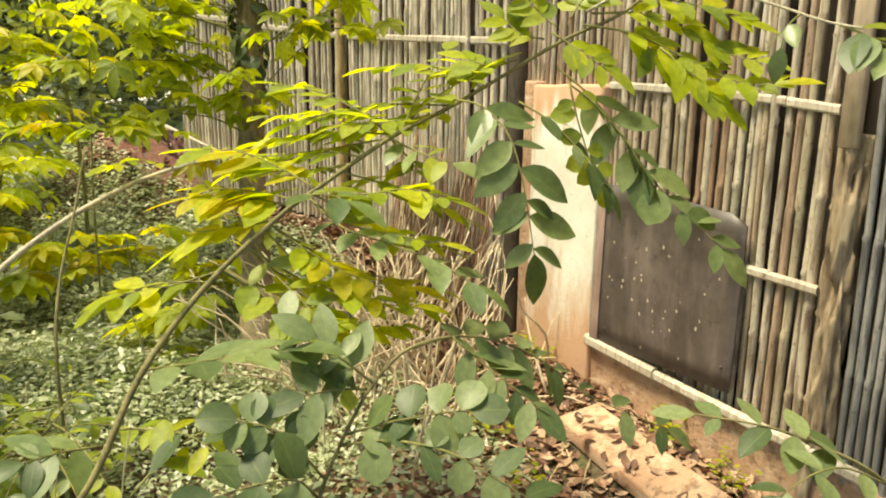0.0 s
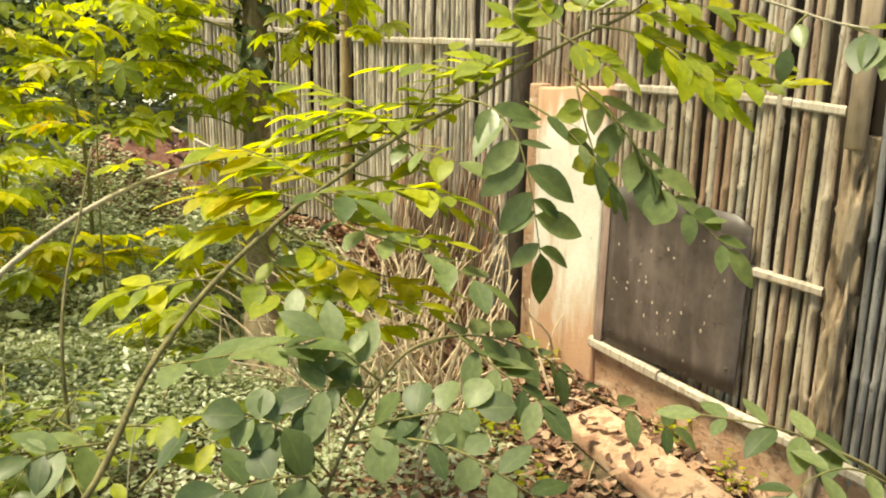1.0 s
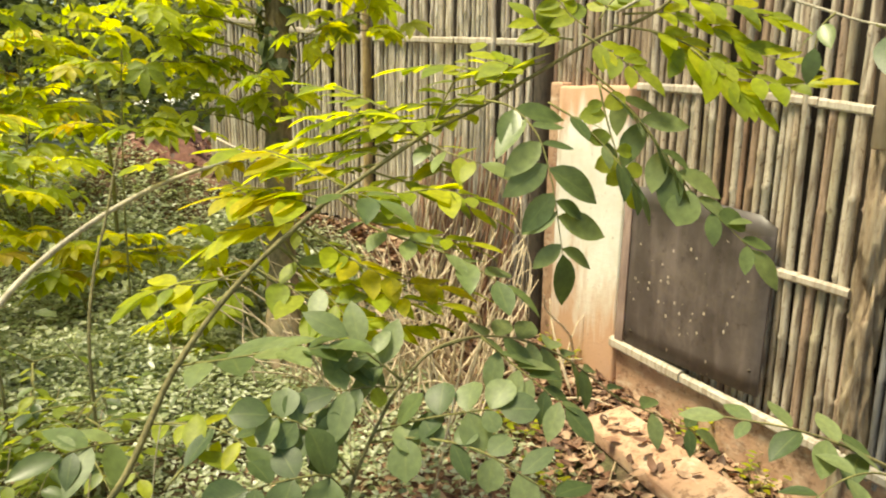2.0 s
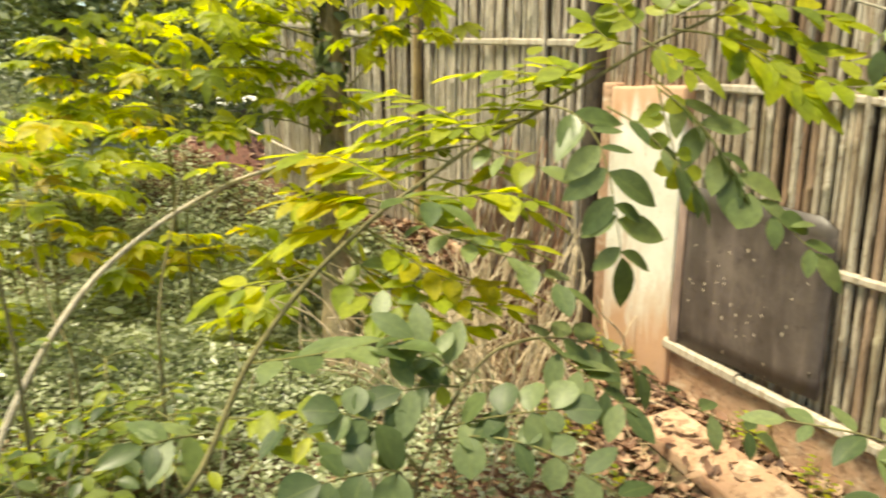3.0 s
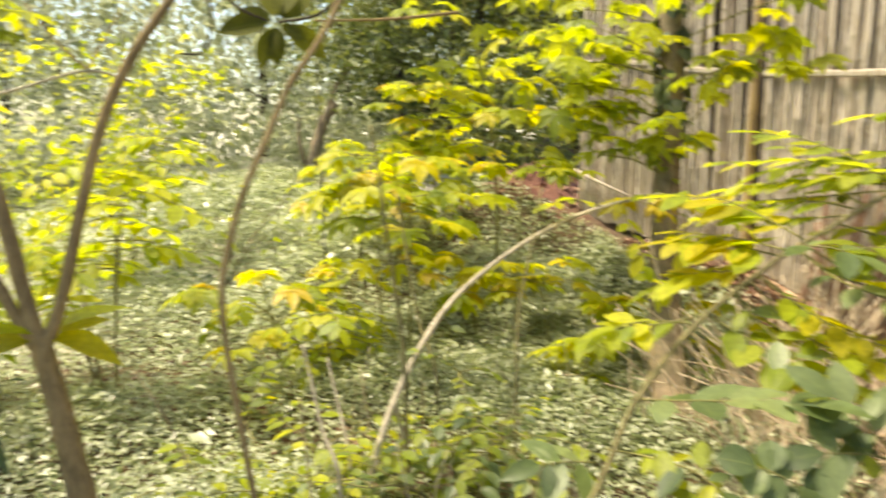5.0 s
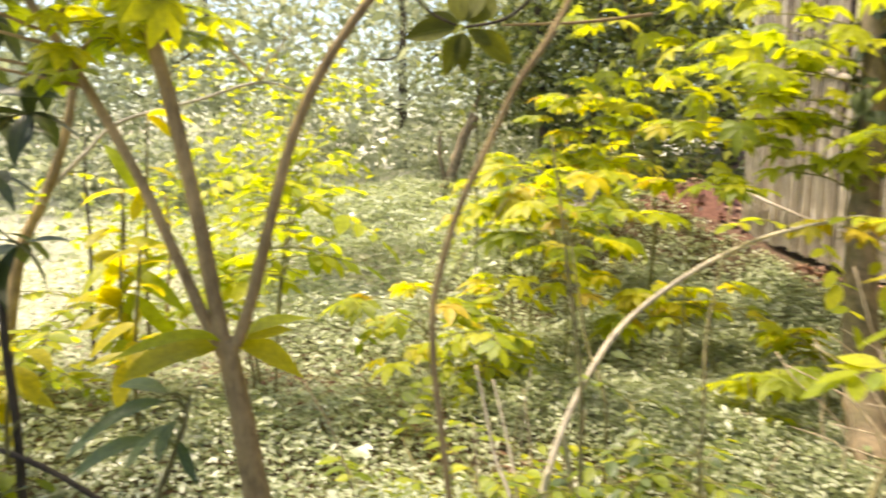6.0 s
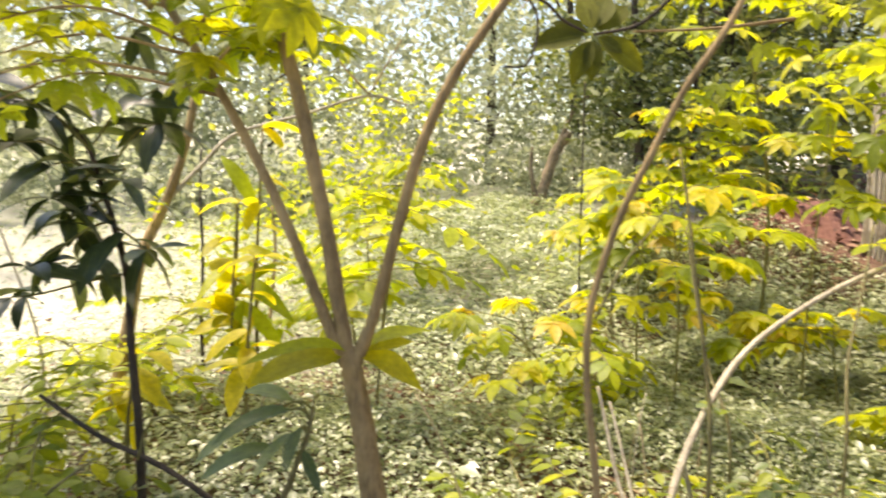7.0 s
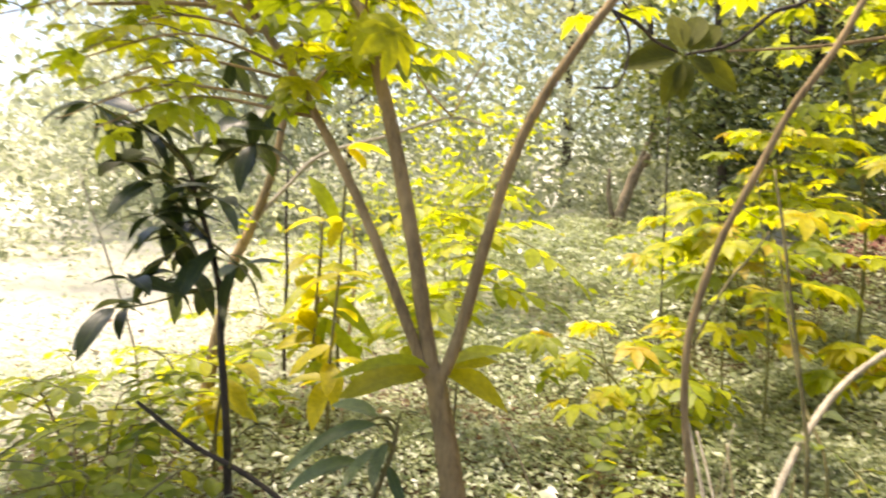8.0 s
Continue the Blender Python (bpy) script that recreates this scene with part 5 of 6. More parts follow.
# ---------------------------------------------------------------- saplings at the open side
def dark_sapling():
    pts = [(-2.689, 0.643, 0.187), (-2.712, 0.653, 0.433), (-2.764, 0.662, 0.676), (-2.801, 0.676, 0.851), (-2.846, 0.663, 1.012), (-2.909, 0.644, 1.173), (-2.965, 0.638, 1.255), (-3.022, 0.586, 1.365), (-3.061, 0.547, 1.429)]
    x, y = pts[0][0], pts[0][1]
    g = ground_z(x, y)
    p = Plant("dark_leaved_sapling", (x, y, g), "sapling with drooping dark glossy lance-shaped leaves", "sapling", seed=16)
    p.stem([(x, y, g - 0.03)] + pts, 0.016, 0.005, BARK_DARK)
    rnd = random.Random(17)
    twigs = ([(-2.943, 0.650, 1.265), (-2.890, 0.696, 1.356), (-2.823, 0.755, 1.409), (-2.759, 0.823, 1.455)], [(-2.967, 0.650, 1.339), (-2.936, 0.708, 1.468), (-2.901, 0.772, 1.609)],
             [(-2.965, 0.638, 1.255), (-2.996, 0.578, 1.327), (-3.037, 0.502, 1.398)], [(-2.859, 0.651, 1.029), (-2.838, 0.588, 1.015), (-2.847, 0.538, 0.982), (-2.885, 0.428, 0.906)],
             [(-2.880, 0.650, 1.101), (-2.961, 0.614, 1.061), (-2.996, 0.570, 1.060)], [(-2.909, 0.644, 1.173), (-2.930, 0.571, 1.209), (-2.943, 0.521, 1.199)])
    twigs += ([(-2.948, 0.641, 1.246), (-2.988, 0.557, 1.353), (-3.040, 0.435, 1.421), (-3.063, 0.377, 1.453)], [(-2.908, 0.643, 1.163), (-2.925, 0.518, 1.261), (-2.942, 0.431, 1.269)], [(-2.902, 0.650, 1.145), (-2.877, 0.756, 1.303), (-2.852, 0.826, 1.333)], [(-2.844, 0.666, 1.012), (-2.778, 0.691, 0.979), (-2.733, 0.709, 0.946)], [(-2.846, 0.665, 1.020), (-2.871, 0.568, 1.139), (-2.869, 0.497, 1.105)], [(-2.891, 0.647, 1.156), (-2.807, 0.689, 1.192), (-2.795, 0.666, 1.158)], [(-2.828, 0.665, 0.994), (-2.896, 0.606, 0.936), (-2.980, 0.560, 0.876)], [(-2.807, 0.672, 0.869), (-2.825, 0.580, 0.857), (-2.867, 0.456, 0.828), (-2.909, 0.385, 0.820)])
    for t in twigs:
        line = p.twig(t, 0.005, 0.0025)
        for q in line[2::2] + [line[-1]] * 4:
            d = Vector((rnd.uniform(-1, 1), rnd.uniform(-1, 1), rnd.uniform(-0.6, 0.3)))
            p.leaf(rnd.choice(LANCE_G), q, d, UP + Vector((rnd.uniform(-0.5, 0.5), rnd.uniform(-0.5, 0.5), 0)), rnd.uniform(0.65, 1.25))
    p.finish(FOL_FAR)


dark_sapling()


def leaning_tree():
    pts = [(-3.534, 0.788, -0.104), (-3.560, 0.891, 0.238), (-3.594, 0.971, 0.517), (-3.628, 1.055, 0.807), (-3.628, 1.170, 1.030), (-3.594, 1.248, 1.259), (-3.581, 1.302, 1.501)]
    x, y = pts[0][0], pts[0][1]
    g = ground_z(x, y)
    p = Plant("leaning_tree", (x, y, g), "thin crooked tree with a broken reddish-brown limb", "tree", seed=18)
    line = p.stem([(x, y, g - 0.04)] + pts, 0.034, 0.016, BARK, "trunk", sides=12)
    p.stem([(-3.628, 1.170, 1.030), (-3.594, 1.317, 1.183), (-3.553, 1.470, 1.328), (-3.362, 1.721, 1.423), (-3.188, 1.951, 1.510), (-3.070, 2.092, 1.467)], 0.011, 0.005, STEM_PALE, "branch")
    p.stem([(-3.180, 1.961, 1.505), (-3.265, 1.876, 1.634), (-3.344, 1.802, 1.791)], 0.006, 0.004, BARK, "branch")
    p.stem([(-3.188, 1.951, 1.510), (-3.143, 2.031, 1.663), (-3.111, 2.088, 1.768)], 0.005, 0.003, BARK, "branch")
    rnd = random.Random(19)
    for q in line[20::6]:
        p.spray(q, Vector((rnd.uniform(-1, 1), rnd.uniform(-1, 1), 0.2)), 0.25, SMALL_Y, 4)
    p.finish()


leaning_tree()


def fallen_branch():
    a, b, c = [(-2.767, 0.403, 0.556), (-2.599, 0.509, 0.448), (-2.409, 0.646, 0.346)]
    root = thing("fallen_branch", c, "bare dark branch slanting out of the undergrowth", "branch")
    v, f = tube(smooth_line([a, b, c, (c[0] + 0.35, c[1] + 0.25, 0.05)], 6), 0.006, 0.009, 8, 0.2, 3)
    child("branch", mesh_from("branch", v, f, BARK_DARK), root)


fallen_branch()


def lance_plant():
    pts = [(-1.825, 0.594, 0.456), (-1.819, 0.618, 0.552), (-1.820, 0.662, 0.639), (-1.825, 0.680, 0.691)]
    x, y = pts[0][0], pts[0][1]
    g = ground_z(x, y)
    p = Plant("lance_leaved_plant", (x, y, g), "plant with long grey-green lance-shaped leaves", "plant", seed=21)
    p.stem([(x, y, g - 0.02)] + pts, 0.008, 0.005, STEM_GREEN)
    line = smooth_line(pts, 6)
    tips = [(-1.905, 0.442, 0.624), (-1.829, 0.497, 0.676), (-1.772, 0.521, 0.590), (-1.724, 0.610, 0.560), (-1.816, 0.735, 0.663), (-1.969, 0.610, 0.678), (-1.730, 0.548, 0.627), (-1.925, 0.488, 0.562)]
    for i, q in enumerate(tips):
        start = Vector(line[-1 - (i * 3) % 12])
        d = Vector(q) - start
        p.twig([start, start + d * 0.12 + UP * 0.03, start + d * 0.3 + UP * 0.035], 0.003, 0.002)
        p.leaf(LANCE_D[i % 2], start + d * 0.28 + UP * 0.035, d + UP * 0.02 * (i % 3), UP + Vector((0.3 * (i % 2), -0.5, 0.0)), min(0.85, d.length / 0.26))
    p.twig([(-2.113, 0.416, 0.567), (-2.084, 0.432, 0.651), (-2.026, 0.460, 0.678), (-1.965, 0.484, 0.650)], 0.003, 0.002)
    p.finish()


lance_plant()


def hanging_cluster():
    """Dark leaf rosette on a twig hung from above."""
    tw = [(-1.412, 1.626, 1.702), (-1.484, 1.556, 1.637), (-1.549, 1.495, 1.565), (-1.631, 1.418, 1.540)]
    p = Plant("hanging_twig", tw[0], "dark twig with a rosette of olive-green leaves", "twig", seed=23)
    end = Vector(tw[-1])
    p.stem([(-2.0, 3.08, 2.6), (-1.78, 2.5, 2.4), (-1.55, 1.95, 2.1)] + tw, 0.009, 0.0035, BARK_DARK, "branch")
    p.stem([(-1.311, 1.885, 1.601), (-1.435, 1.696, 1.568), (-1.567, 1.502, 1.550)], 0.0055, 0.003, BARK, "branch")
    for q in [(-1.722, 1.304, 1.524), (-1.702, 1.366, 1.570), (-1.678, 1.435, 1.638), (-1.639, 1.487, 1.646), (-1.648, 1.367, 1.441), (-1.616, 1.392, 1.446), (-1.531, 1.500, 1.461), (-1.578, 1.449, 1.502), (-1.610, 1.519, 1.618)]:
        d = Vector(q) - end
        p.leaf(p.rnd.choice(OVAL_O), end + d * 0.15, d, Vector((0.5, -0.7, 0.35)), min(1.2, d.length / 0.11))
    p.finish()


hanging_cluster()


# ---------------------------------------------------------------- bushes of the garden
def bush(name, x, y, height, arms, kinds, label, size=1.0, spread=0.5, seed=1, joined=None, sprays=3, pairs=4):
    g = ground_z(x, y)
    p = Plant(name, (x, y, g), label, "shrub", "garden shrubs", seed)
    rnd = p.rnd
    for i in range(arms):
        a = rnd.uniform(0, 6.28)
        h = height * rnd.uniform(0.55, 1.1)
        o = Vector((math.cos(a), math.sin(a), 0)) * spread * rnd.uniform(0.3, 1.0)
        b = Vector((x + 0.05 * math.cos(a), y + 0.05 * math.sin(a), g - 0.03))
        line = p.stem([b, b + o * 0.25 + UP * h * 0.45, b + o * 0.6 + UP * h * 0.8, b + o + UP * h], 0.007 * rnd.uniform(0.7, 1.2), 0.002, STEM_GREEN, per=5, sides=6)
        n = len(line)
        for k in range(sprays * 3):
            q = line[rnd.randrange(n // 2 if height > 0.85 else n // 4, n)]
            d = Vector((rnd.uniform(-1, 1), rnd.uniform(-1, 1), rnd.uniform(-0.1, 0.35)))
            p.spray(q, d, rnd.uniform(0.2, 0.36) * size, kinds, pairs, size * rnd.uniform(0.85, 1.3), 0.3, UP + Vector((rnd.uniform(-0.3, 0.3), rnd.uniform(-0.3, 0.3), 0)))
    return p.finish(joined, 150)


YELLOW_LABEL = "sunlit yellow-green shrub with paired leaflets"
GREEN_LABEL = "fresh green shrub with paired leaflets"
BUSHES = (
    (-1.3, 2.55, 0.3, 3, SMALL_Y, GREEN_LABEL, 0.8, 0.3, FOL_YELLOW),
    (-3.1, 4.7, 0.9, 8, OVAL_M + OVAL_Y, GREEN_LABEL, 0.95, 0.7, FOL_MID),
    (-1.25, 1.75, 0.4, 5, SMALL_M + SMALL_D, GREEN_LABEL, 1.1, 0.4, FOL_MID),
    (-1.75, 1.45, 0.3, 5, SMALL_M + SMALL_Y, GREEN_LABEL, 1.2, 0.4, FOL_MID),
    (-2.95, 1.75, 0.95, 4, OVAL_Y, YELLOW_LABEL, 0.95, 0.4, FOL_YELLOW),
    (-4.6, 3.1, 1.3, 3, OVAL_Y, YELLOW_LABEL, 1.3, 0.6, FOL_YELLOW),
    (-3.1, 0.35, 0.5, 5, SMALL_M + SMALL_Y, GREEN_LABEL, 1.2, 0.4, FOL_MID),
    (-3.5, 0.9, 0.6, 4, SMALL_Y, YELLOW_LABEL, 1.3, 0.4, FOL_YELLOW),
    (-2.5, 0.1, 0.5, 5, SMALL_M, GREEN_LABEL, 1.1, 0.35, FOL_MID),
    (-2.3, 2.45, 0.5, 4, OVAL_Y, YELLOW_LABEL, 0.75, 0.4, FOL_YELLOW),
    (-2.6, -0.35, 0.55, 5, SMALL_M, GREEN_LABEL, 1.1, 0.4, FOL_MID),
)
for i, (bx, by, bh, arms, kinds, label, size, spread, joined) in enumerate(BUSHES):
    bush("shrub", bx, by, bh, arms, kinds, label, size, spread, 100 + i, joined)


def layered_sapling(x, y, h, layers, seed, kinds, reach=0.5, low=0.55):
    """A thin sapling whose hand-shaped leaves lie in loose level layers."""
    g = ground_z(x, y)
    p = Plant("leafy_sapling", (x, y, g), "thin sapling with level layers of yellow-green lobed leaves", "sapling", "leafy saplings", seed)
    rnd = p.rnd
    top = Vector((x + rnd.uniform(-0.08, 0.08), y + rnd.uniform(-0.08, 0.08), g + h))
    foot = Vector((x, y, g - 0.03))
    line = p.stem([foot, foot.lerp(top, 0.5) + Vector((rnd.uniform(-0.05, 0.05), rnd.uniform(-0.05, 0.05), 0)), top], 0.0065, 0.0025, STEM_TWIG, sides=7, per=8)
    for k in range(layers):
        u = low + (1 - low) * (k + rnd.uniform(0.1, 0.9)) / layers
        q = line[min(int(u * (len(line) - 1)), len(line) - 1)]
        turn = rnd.uniform(0, 6.28)
        for arm in range(rnd.choice((2, 3, 3))):
            a = turn + arm * 2.1 + rnd.uniform(-0.4, 0.4)
            L = reach * rnd.uniform(0.5, 1.1) * (1.15 - 0.5 * u)
            d = Vector((math.cos(a), math.sin(a), rnd.uniform(-0.05, 0.25)))
            twig = p.twig([q, q + d * L * 0.5 + UP * 0.03, q + d * L], 0.0026, 0.0014)
            for n in range(rnd.randrange(4, 7)):
                e = twig[rnd.randrange(len(twig) // 3, len(twig))]
                b = a + rnd.uniform(-1.3, 1.3)
                p.fan(e, Vector((math.cos(b), math.sin(b), rnd.uniform(-0.05, 0.12))), rnd.uniform(0.04, 0.12), kinds, rnd.uniform(0.75, 1.3))
    p.finish(FOL_YELLOW, 120)


for i, (sx, sy, sh, layers) in enumerate(((-2.0, 2.7, 1.2, 4), (-2.35, 3.0, 1.1, 4), (-1.62, 3.15, 1.45, 2), (-2.5, 2.35, 0.55, 2), (-2.55, 3.9, 1.4, 4), (-2.8, 3.5, 1.1, 3), (-2.85, 4.4, 1.4, 4), (-1.5, 3.35, 0.5, 2), (-0.98, 3.05, 0.42, 2), (-1.95, 3.4, 0.5, 2))):
    layered_sapling(sx, sy, sh, layers, 700 + i, HAND_Y * 3 + HAND_G + HAND_M[:2] + HAND_O, 0.5, 0.45 if i < 2 else 0.58)

# broad yellow leaves behind the forked tree
def broad_plant(x, y, h, n, seed, label="young plant with broad glowing yellow leaves"):
    g = ground_z(x, y)
    p = Plant("broad_leaved_plant", (x, y, g), label, "plant", "broad-leaved plants", seed)
    rnd = p.rnd
    line = p.stem([(x, y, g - 0.03), (x + 0.02, y, g + h * 0.5), (x + 0.05, y + 0.03, g + h)], 0.009, 0.005, STEM_GREEN)
    for k in range(n):
        q = line[rnd.randrange(len(line) // 2, len(line))]
        d = Vector((rnd.uniform(-1, 1), rnd.uniform(-1, 1), rnd.uniform(-0.5, 0.5)))
        p.leaf(rnd.choice(BROAD_Y), q, d, UP + Vector((rnd.uniform(-0.3, 0.3), rnd.uniform(-0.3, 0.3), 0)), rnd.uniform(0.6, 1.05))
    p.finish(FOL_YELLOW)


def glowing_plant():
    pts = [(-3.267, 1.317, 0.129), (-3.300, 1.323, 0.424), (-3.327, 1.326, 0.670), (-3.342, 1.351, 0.940), (-3.378, 1.344, 1.186)]
    x, y = pts[0][0], pts[0][1]
    p = Plant("broad_leaved_plant", (x, y, ground_z(x, y)), "young plant with long glowing yellow leaves", "plant", "broad-leaved plants", 310)
    p.stem([(x, y, ground_z(x, y) - 0.03)] + pts, 0.009, 0.004, STEM_GREEN)
    starts = [(-3.406, 1.318, 1.235), (-3.136, 1.422, 0.785), (-3.336, 1.331, 0.768), (-3.325, 1.338, 0.720), (-3.257, 1.328, 0.631), (-3.331, 1.313, 0.620), (-3.264, 1.304, 0.534), (-3.340, 1.334, 0.817)]
    ends = [(-3.203, 1.381, 1.058), (-3.247, 1.189, 0.695), (-3.240, 1.135, 0.797), (-3.026, 1.380, 0.662), (-3.170, 1.172, 0.475), (-3.072, 1.382, 0.535), (-3.282, 1.128, 0.578), (-3.147, 1.347, 0.908)]
    for a, b in zip(starts, ends):
        d = Vector(b) - Vector(a)
        long = d.length > 0.2
        p.leaf(p.rnd.choice(LANCE_Y if long else BROAD_Y), Vector(a), d, UP + Vector((0.4, -0.5, 0)), d.length / (0.2 if long else 0.19))
    p.finish(FOL_YELLOW)


glowing_plant()
for i, (bx, by, bh, n) in enumerate(((-2.89, 1.11, 0.8, 12), (-3.25, 1.25, 0.95, 16), (-3.3, 1.4, 1.25, 8), (-2.95, 0.7, 0.5, 8))):
    broad_plant(bx, by, bh, n, 300 + i)

# thin bare stems among the shrubs
def bare_stem(pts, r, material, label="thin bare upright stem in the undergrowth"):
    base = Vector((pts[0][0], pts[0][1], ground_z(pts[0][0], pts[0][1])))
    root = thing("bare_stem", base, label, "stem", "bare stems")
    v, f = tube(smooth_line([base - UP * 0.03] + pts, 6), r, r * 0.5, 7, 0.15, int(r * 1e4))
    child("stem", mesh_from("stem", v, f, material), root)


bare_stem([(-1.348, 1.591, 0.480), (-1.383, 1.624, 0.664), (-1.441, 1.656, 0.911), (-1.491, 1.690, 1.110), (-1.536, 1.720, 1.259)], 0.007, STEM_GREEN)
bare_stem([(-1.365, 1.269, 0.324), (-1.445, 1.306, 0.437), (-1.518, 1.351, 0.573), (-1.554, 1.370, 0.647)], 0.007, STEM_PALE, "short pale broken stem in the undergrowth")
bare_stem([(-3.692, 0.664, 0.347), (-3.723, 0.656, 0.536), (-3.820, 0.590, 0.893), (-3.925, 0.517, 1.247)], 0.007, STEM_PALE)
bare_stem([(-3.861, 1.425, 0.407), (-3.880, 1.455, 0.750), (-3.907, 1.466, 1.036), (-3.919, 1.487, 1.265)], 0.011, BARK_DARK)
bare_stem([(-3.992, 1.888, 0.321), (-4.000, 1.938, 0.702), (-4.029, 1.942, 0.956)], 0.012, BARK)
bare_stem([(-1.102, 1.870, 0.463), (-1.152, 2.015, 0.653), (-1.166, 2.158, 0.832), (-1.185, 2.304, 1.030)], 0.006, STEM_GREEN)
bare_stem([(-2.653, 2.905, 1.311), (-2.670, 2.932, 1.616)], 0.006, BARK_DARK)
bare_stem([(-1.452, 1.973, 0.372), (-1.563, 2.044, 0.545), (-1.669, 2.134, 0.804), (-1.724, 2.168, 0.999)], 0.006, STEM_GREEN)
bare_stem([(-1.507, 1.513, 0.227), (-1.595, 1.582, 0.377), (-1.685, 1.646, 0.504)], 0.007, STEM_PALE)


dry = random.Random(71)
for i in range(34):
    x, y = dry.uniform(-1.9, -0.35), dry.uniform(1.15, 2.7)
    if math.hypot(x + 0.3, y) < 0.95:
        continue
    h = dry.uniform(0.15, 0.55)
    lx, ly = dry.uniform(-0.25, 0.25), dry.uniform(-0.2, 0.2)
    bare_stem([(x, y, ground_z(x, y) + h * 0.3), (x + lx * h * 0.6, y + ly * h * 0.6, ground_z(x, y) + h * 0.7), (x + lx * h * 1.4, y + ly * h * 1.4, ground_z(x, y) + h)], dry.uniform(0.0022, 0.005), dry.choice((STEM_PALE, STEM_PALE, STRAW)), "thin dry pale stem in the undergrowth")


def wall_herbs():
    """Small green herbs and dry grass along the foot of the wall."""
    r = random.Random(73)
    for i in range(16):
        s, o = r.uniform(-0.5, 1.6), r.choice((r.uniform(0.05, 0.13), r.uniform(0.35, 0.8)))
        b = wall_point(s, o, 0)
        g = ground_z(b.x, b.y)
        p = Plant("herb", (b.x, b.y, g), "small green herb sprouting at the foot of the wall", "herb", "wall herbs", 500 + i)
        for k in range(r.randrange(4, 8)):
            a = r.uniform(0, 6.28)
            L = r.uniform(0.06, 0.16)
            d = Vector((math.cos(a) * 0.6, math.sin(a) * 0.6, 1.0)).normalized()
            q = Vector((b.x, b.y, g - 0.005))
            p.twig([q, q + d * L * 0.5, q + d * L + Vector((math.cos(a), math.sin(a), 0)) * L * 0.2], 0.0014, 0.0008, 3)
            for u in (0.5, 0.75, 1.0):
                e = r.uniform(0, 6.28)
                p.leaf(r.choice(SMALL_M + SMALL_Y), q + d * L * u, Vector((math.cos(e), math.sin(e), 0.2)), UP, r.uniform(0.3, 0.7))
        p.finish()


wall_herbs()


# ---------------------------------------------------------------- trees and thicket behind
def snag():
    """A dark broken trunk."""
    base = Vector((-6.45, 7.45, ground_z(-6.45, 7.45)))
    root = thing("broken_trunk", base, "dark broken forked trunk in pale undergrowth", "tree stump")
    pts = [(-6.445, 7.346, 0.416), (-6.377, 7.478, 0.713), (-6.287, 7.682, 1.305), (-6.192, 7.841, 1.565)]
    v, f = tube(smooth_line([base - UP * 0.1] + pts, 6), 0.105, 0.06, 10, 0.35, 2)
    child("trunk", mesh_from("trunk", v, f, BARK_MOSS), root)
    v, f = tube(smooth_line([(-6.424, 7.420, 0.712), (-6.487, 7.399, 1.080), (-6.497, 7.433, 1.375)], 6), 0.04, 0.018, 8, 0.3, 3)
    child("limb", mesh_from("limb", v, f, BARK_MOSS), root)
    v, f = tube(smooth_line([(-6.377, 7.478, 0.713), (-6.190, 7.883, 1.824), (-6.027, 8.128, 2.085)], 6), 0.04, 0.018, 8, 0.3, 4)
    child("limb", mesh_from("limb", v, f, BARK_MOSS), root)


snag()


def far_tree(x, y, h, r, crown, seed, bark=BARK_DARK, fol=FOL_FAR, leaves=1500, low=0.5):
    """A tree of the thicket: tapered trunk, limbs and a loose crown of leaf clumps."""
    rng = np.random.default_rng(seed)
    rnd = random.Random(seed)
    g = ground_z(x, y)
    root = thing("tree", (x, y, g), "slender woodland tree with a loose green crown", "tree", "woodland trees")
    lean = Vector((rnd.uniform(-0.12, 0.12), rnd.uniform(-0.12, 0.12), 0))
    line = smooth_line([Vector((x, y, g - 0.1)), Vector((x, y, g)) + lean * h * 0.4 + UP * h * 0.4, Vector((x, y, g)) + lean * h + UP * h], 8)
    v, f = tube(line, r, r * 0.4, 9, 0.2, seed)
    child("trunk", mesh_from("trunk", v, f, bark), root)
    clumps = []
    for k in range(9):
        q = line[rnd.randrange(int(len(line) * low), len(line))]
        a = rnd.uniform(0, 6.28)
        e = q + Vector((math.cos(a), math.sin(a), rnd.uniform(0.1, 0.7))) * crown * rnd.uniform(0.4, 1.0)
        v, f = tube(smooth_line([q, q.lerp(e, 0.5) + UP * 0.08 * crown, e], 4), r * 0.3, r * 0.1, 6, 0.2, seed + k)
        child("limb", mesh_from("limb", v, f, bark), root)
        clumps += [e, q.lerp(e, 0.6)]
    spots = np.concatenate([np.array(c) + rng.normal(size=(leaves // len(clumps), 3)) * crown * np.array([0.26, 0.26, 0.18]) for c in clumps])
    child("crown", foliage_mesh("crown", random_poses(spots, rng.uniform(0.08, 0.16, len(spots)), rng, 0.35), fol), root, kind="stuff")


FAR_TREES = ((-5.4, 8.4, 4.5, 0.07, 1.5), (-4.7, 9.3, 5.0, 0.09, 1.7), (-5.0, 8.9, 4.0, 0.05, 1.3), (-8.5, 11.5, 6.0, 0.10, 2.6),
             (-3.6, 10.5, 6.0, 0.12, 2.2), (-14.0, 8.0, 6.0, 0.09, 2.8), (-6.0, 13.5, 7.5, 0.15, 3.2), (-19.0, 6.0, 7.0, 0.12, 3.4),
             (-2.0, 13.0, 7.0, 0.15, 2.6), (-4.0, 15.5, 8.0, 0.16, 3.4), (-13.0, 14.0, 8.0, 0.16, 3.4), (-18.0, 12.0, 8.0, 0.14, 3.6))
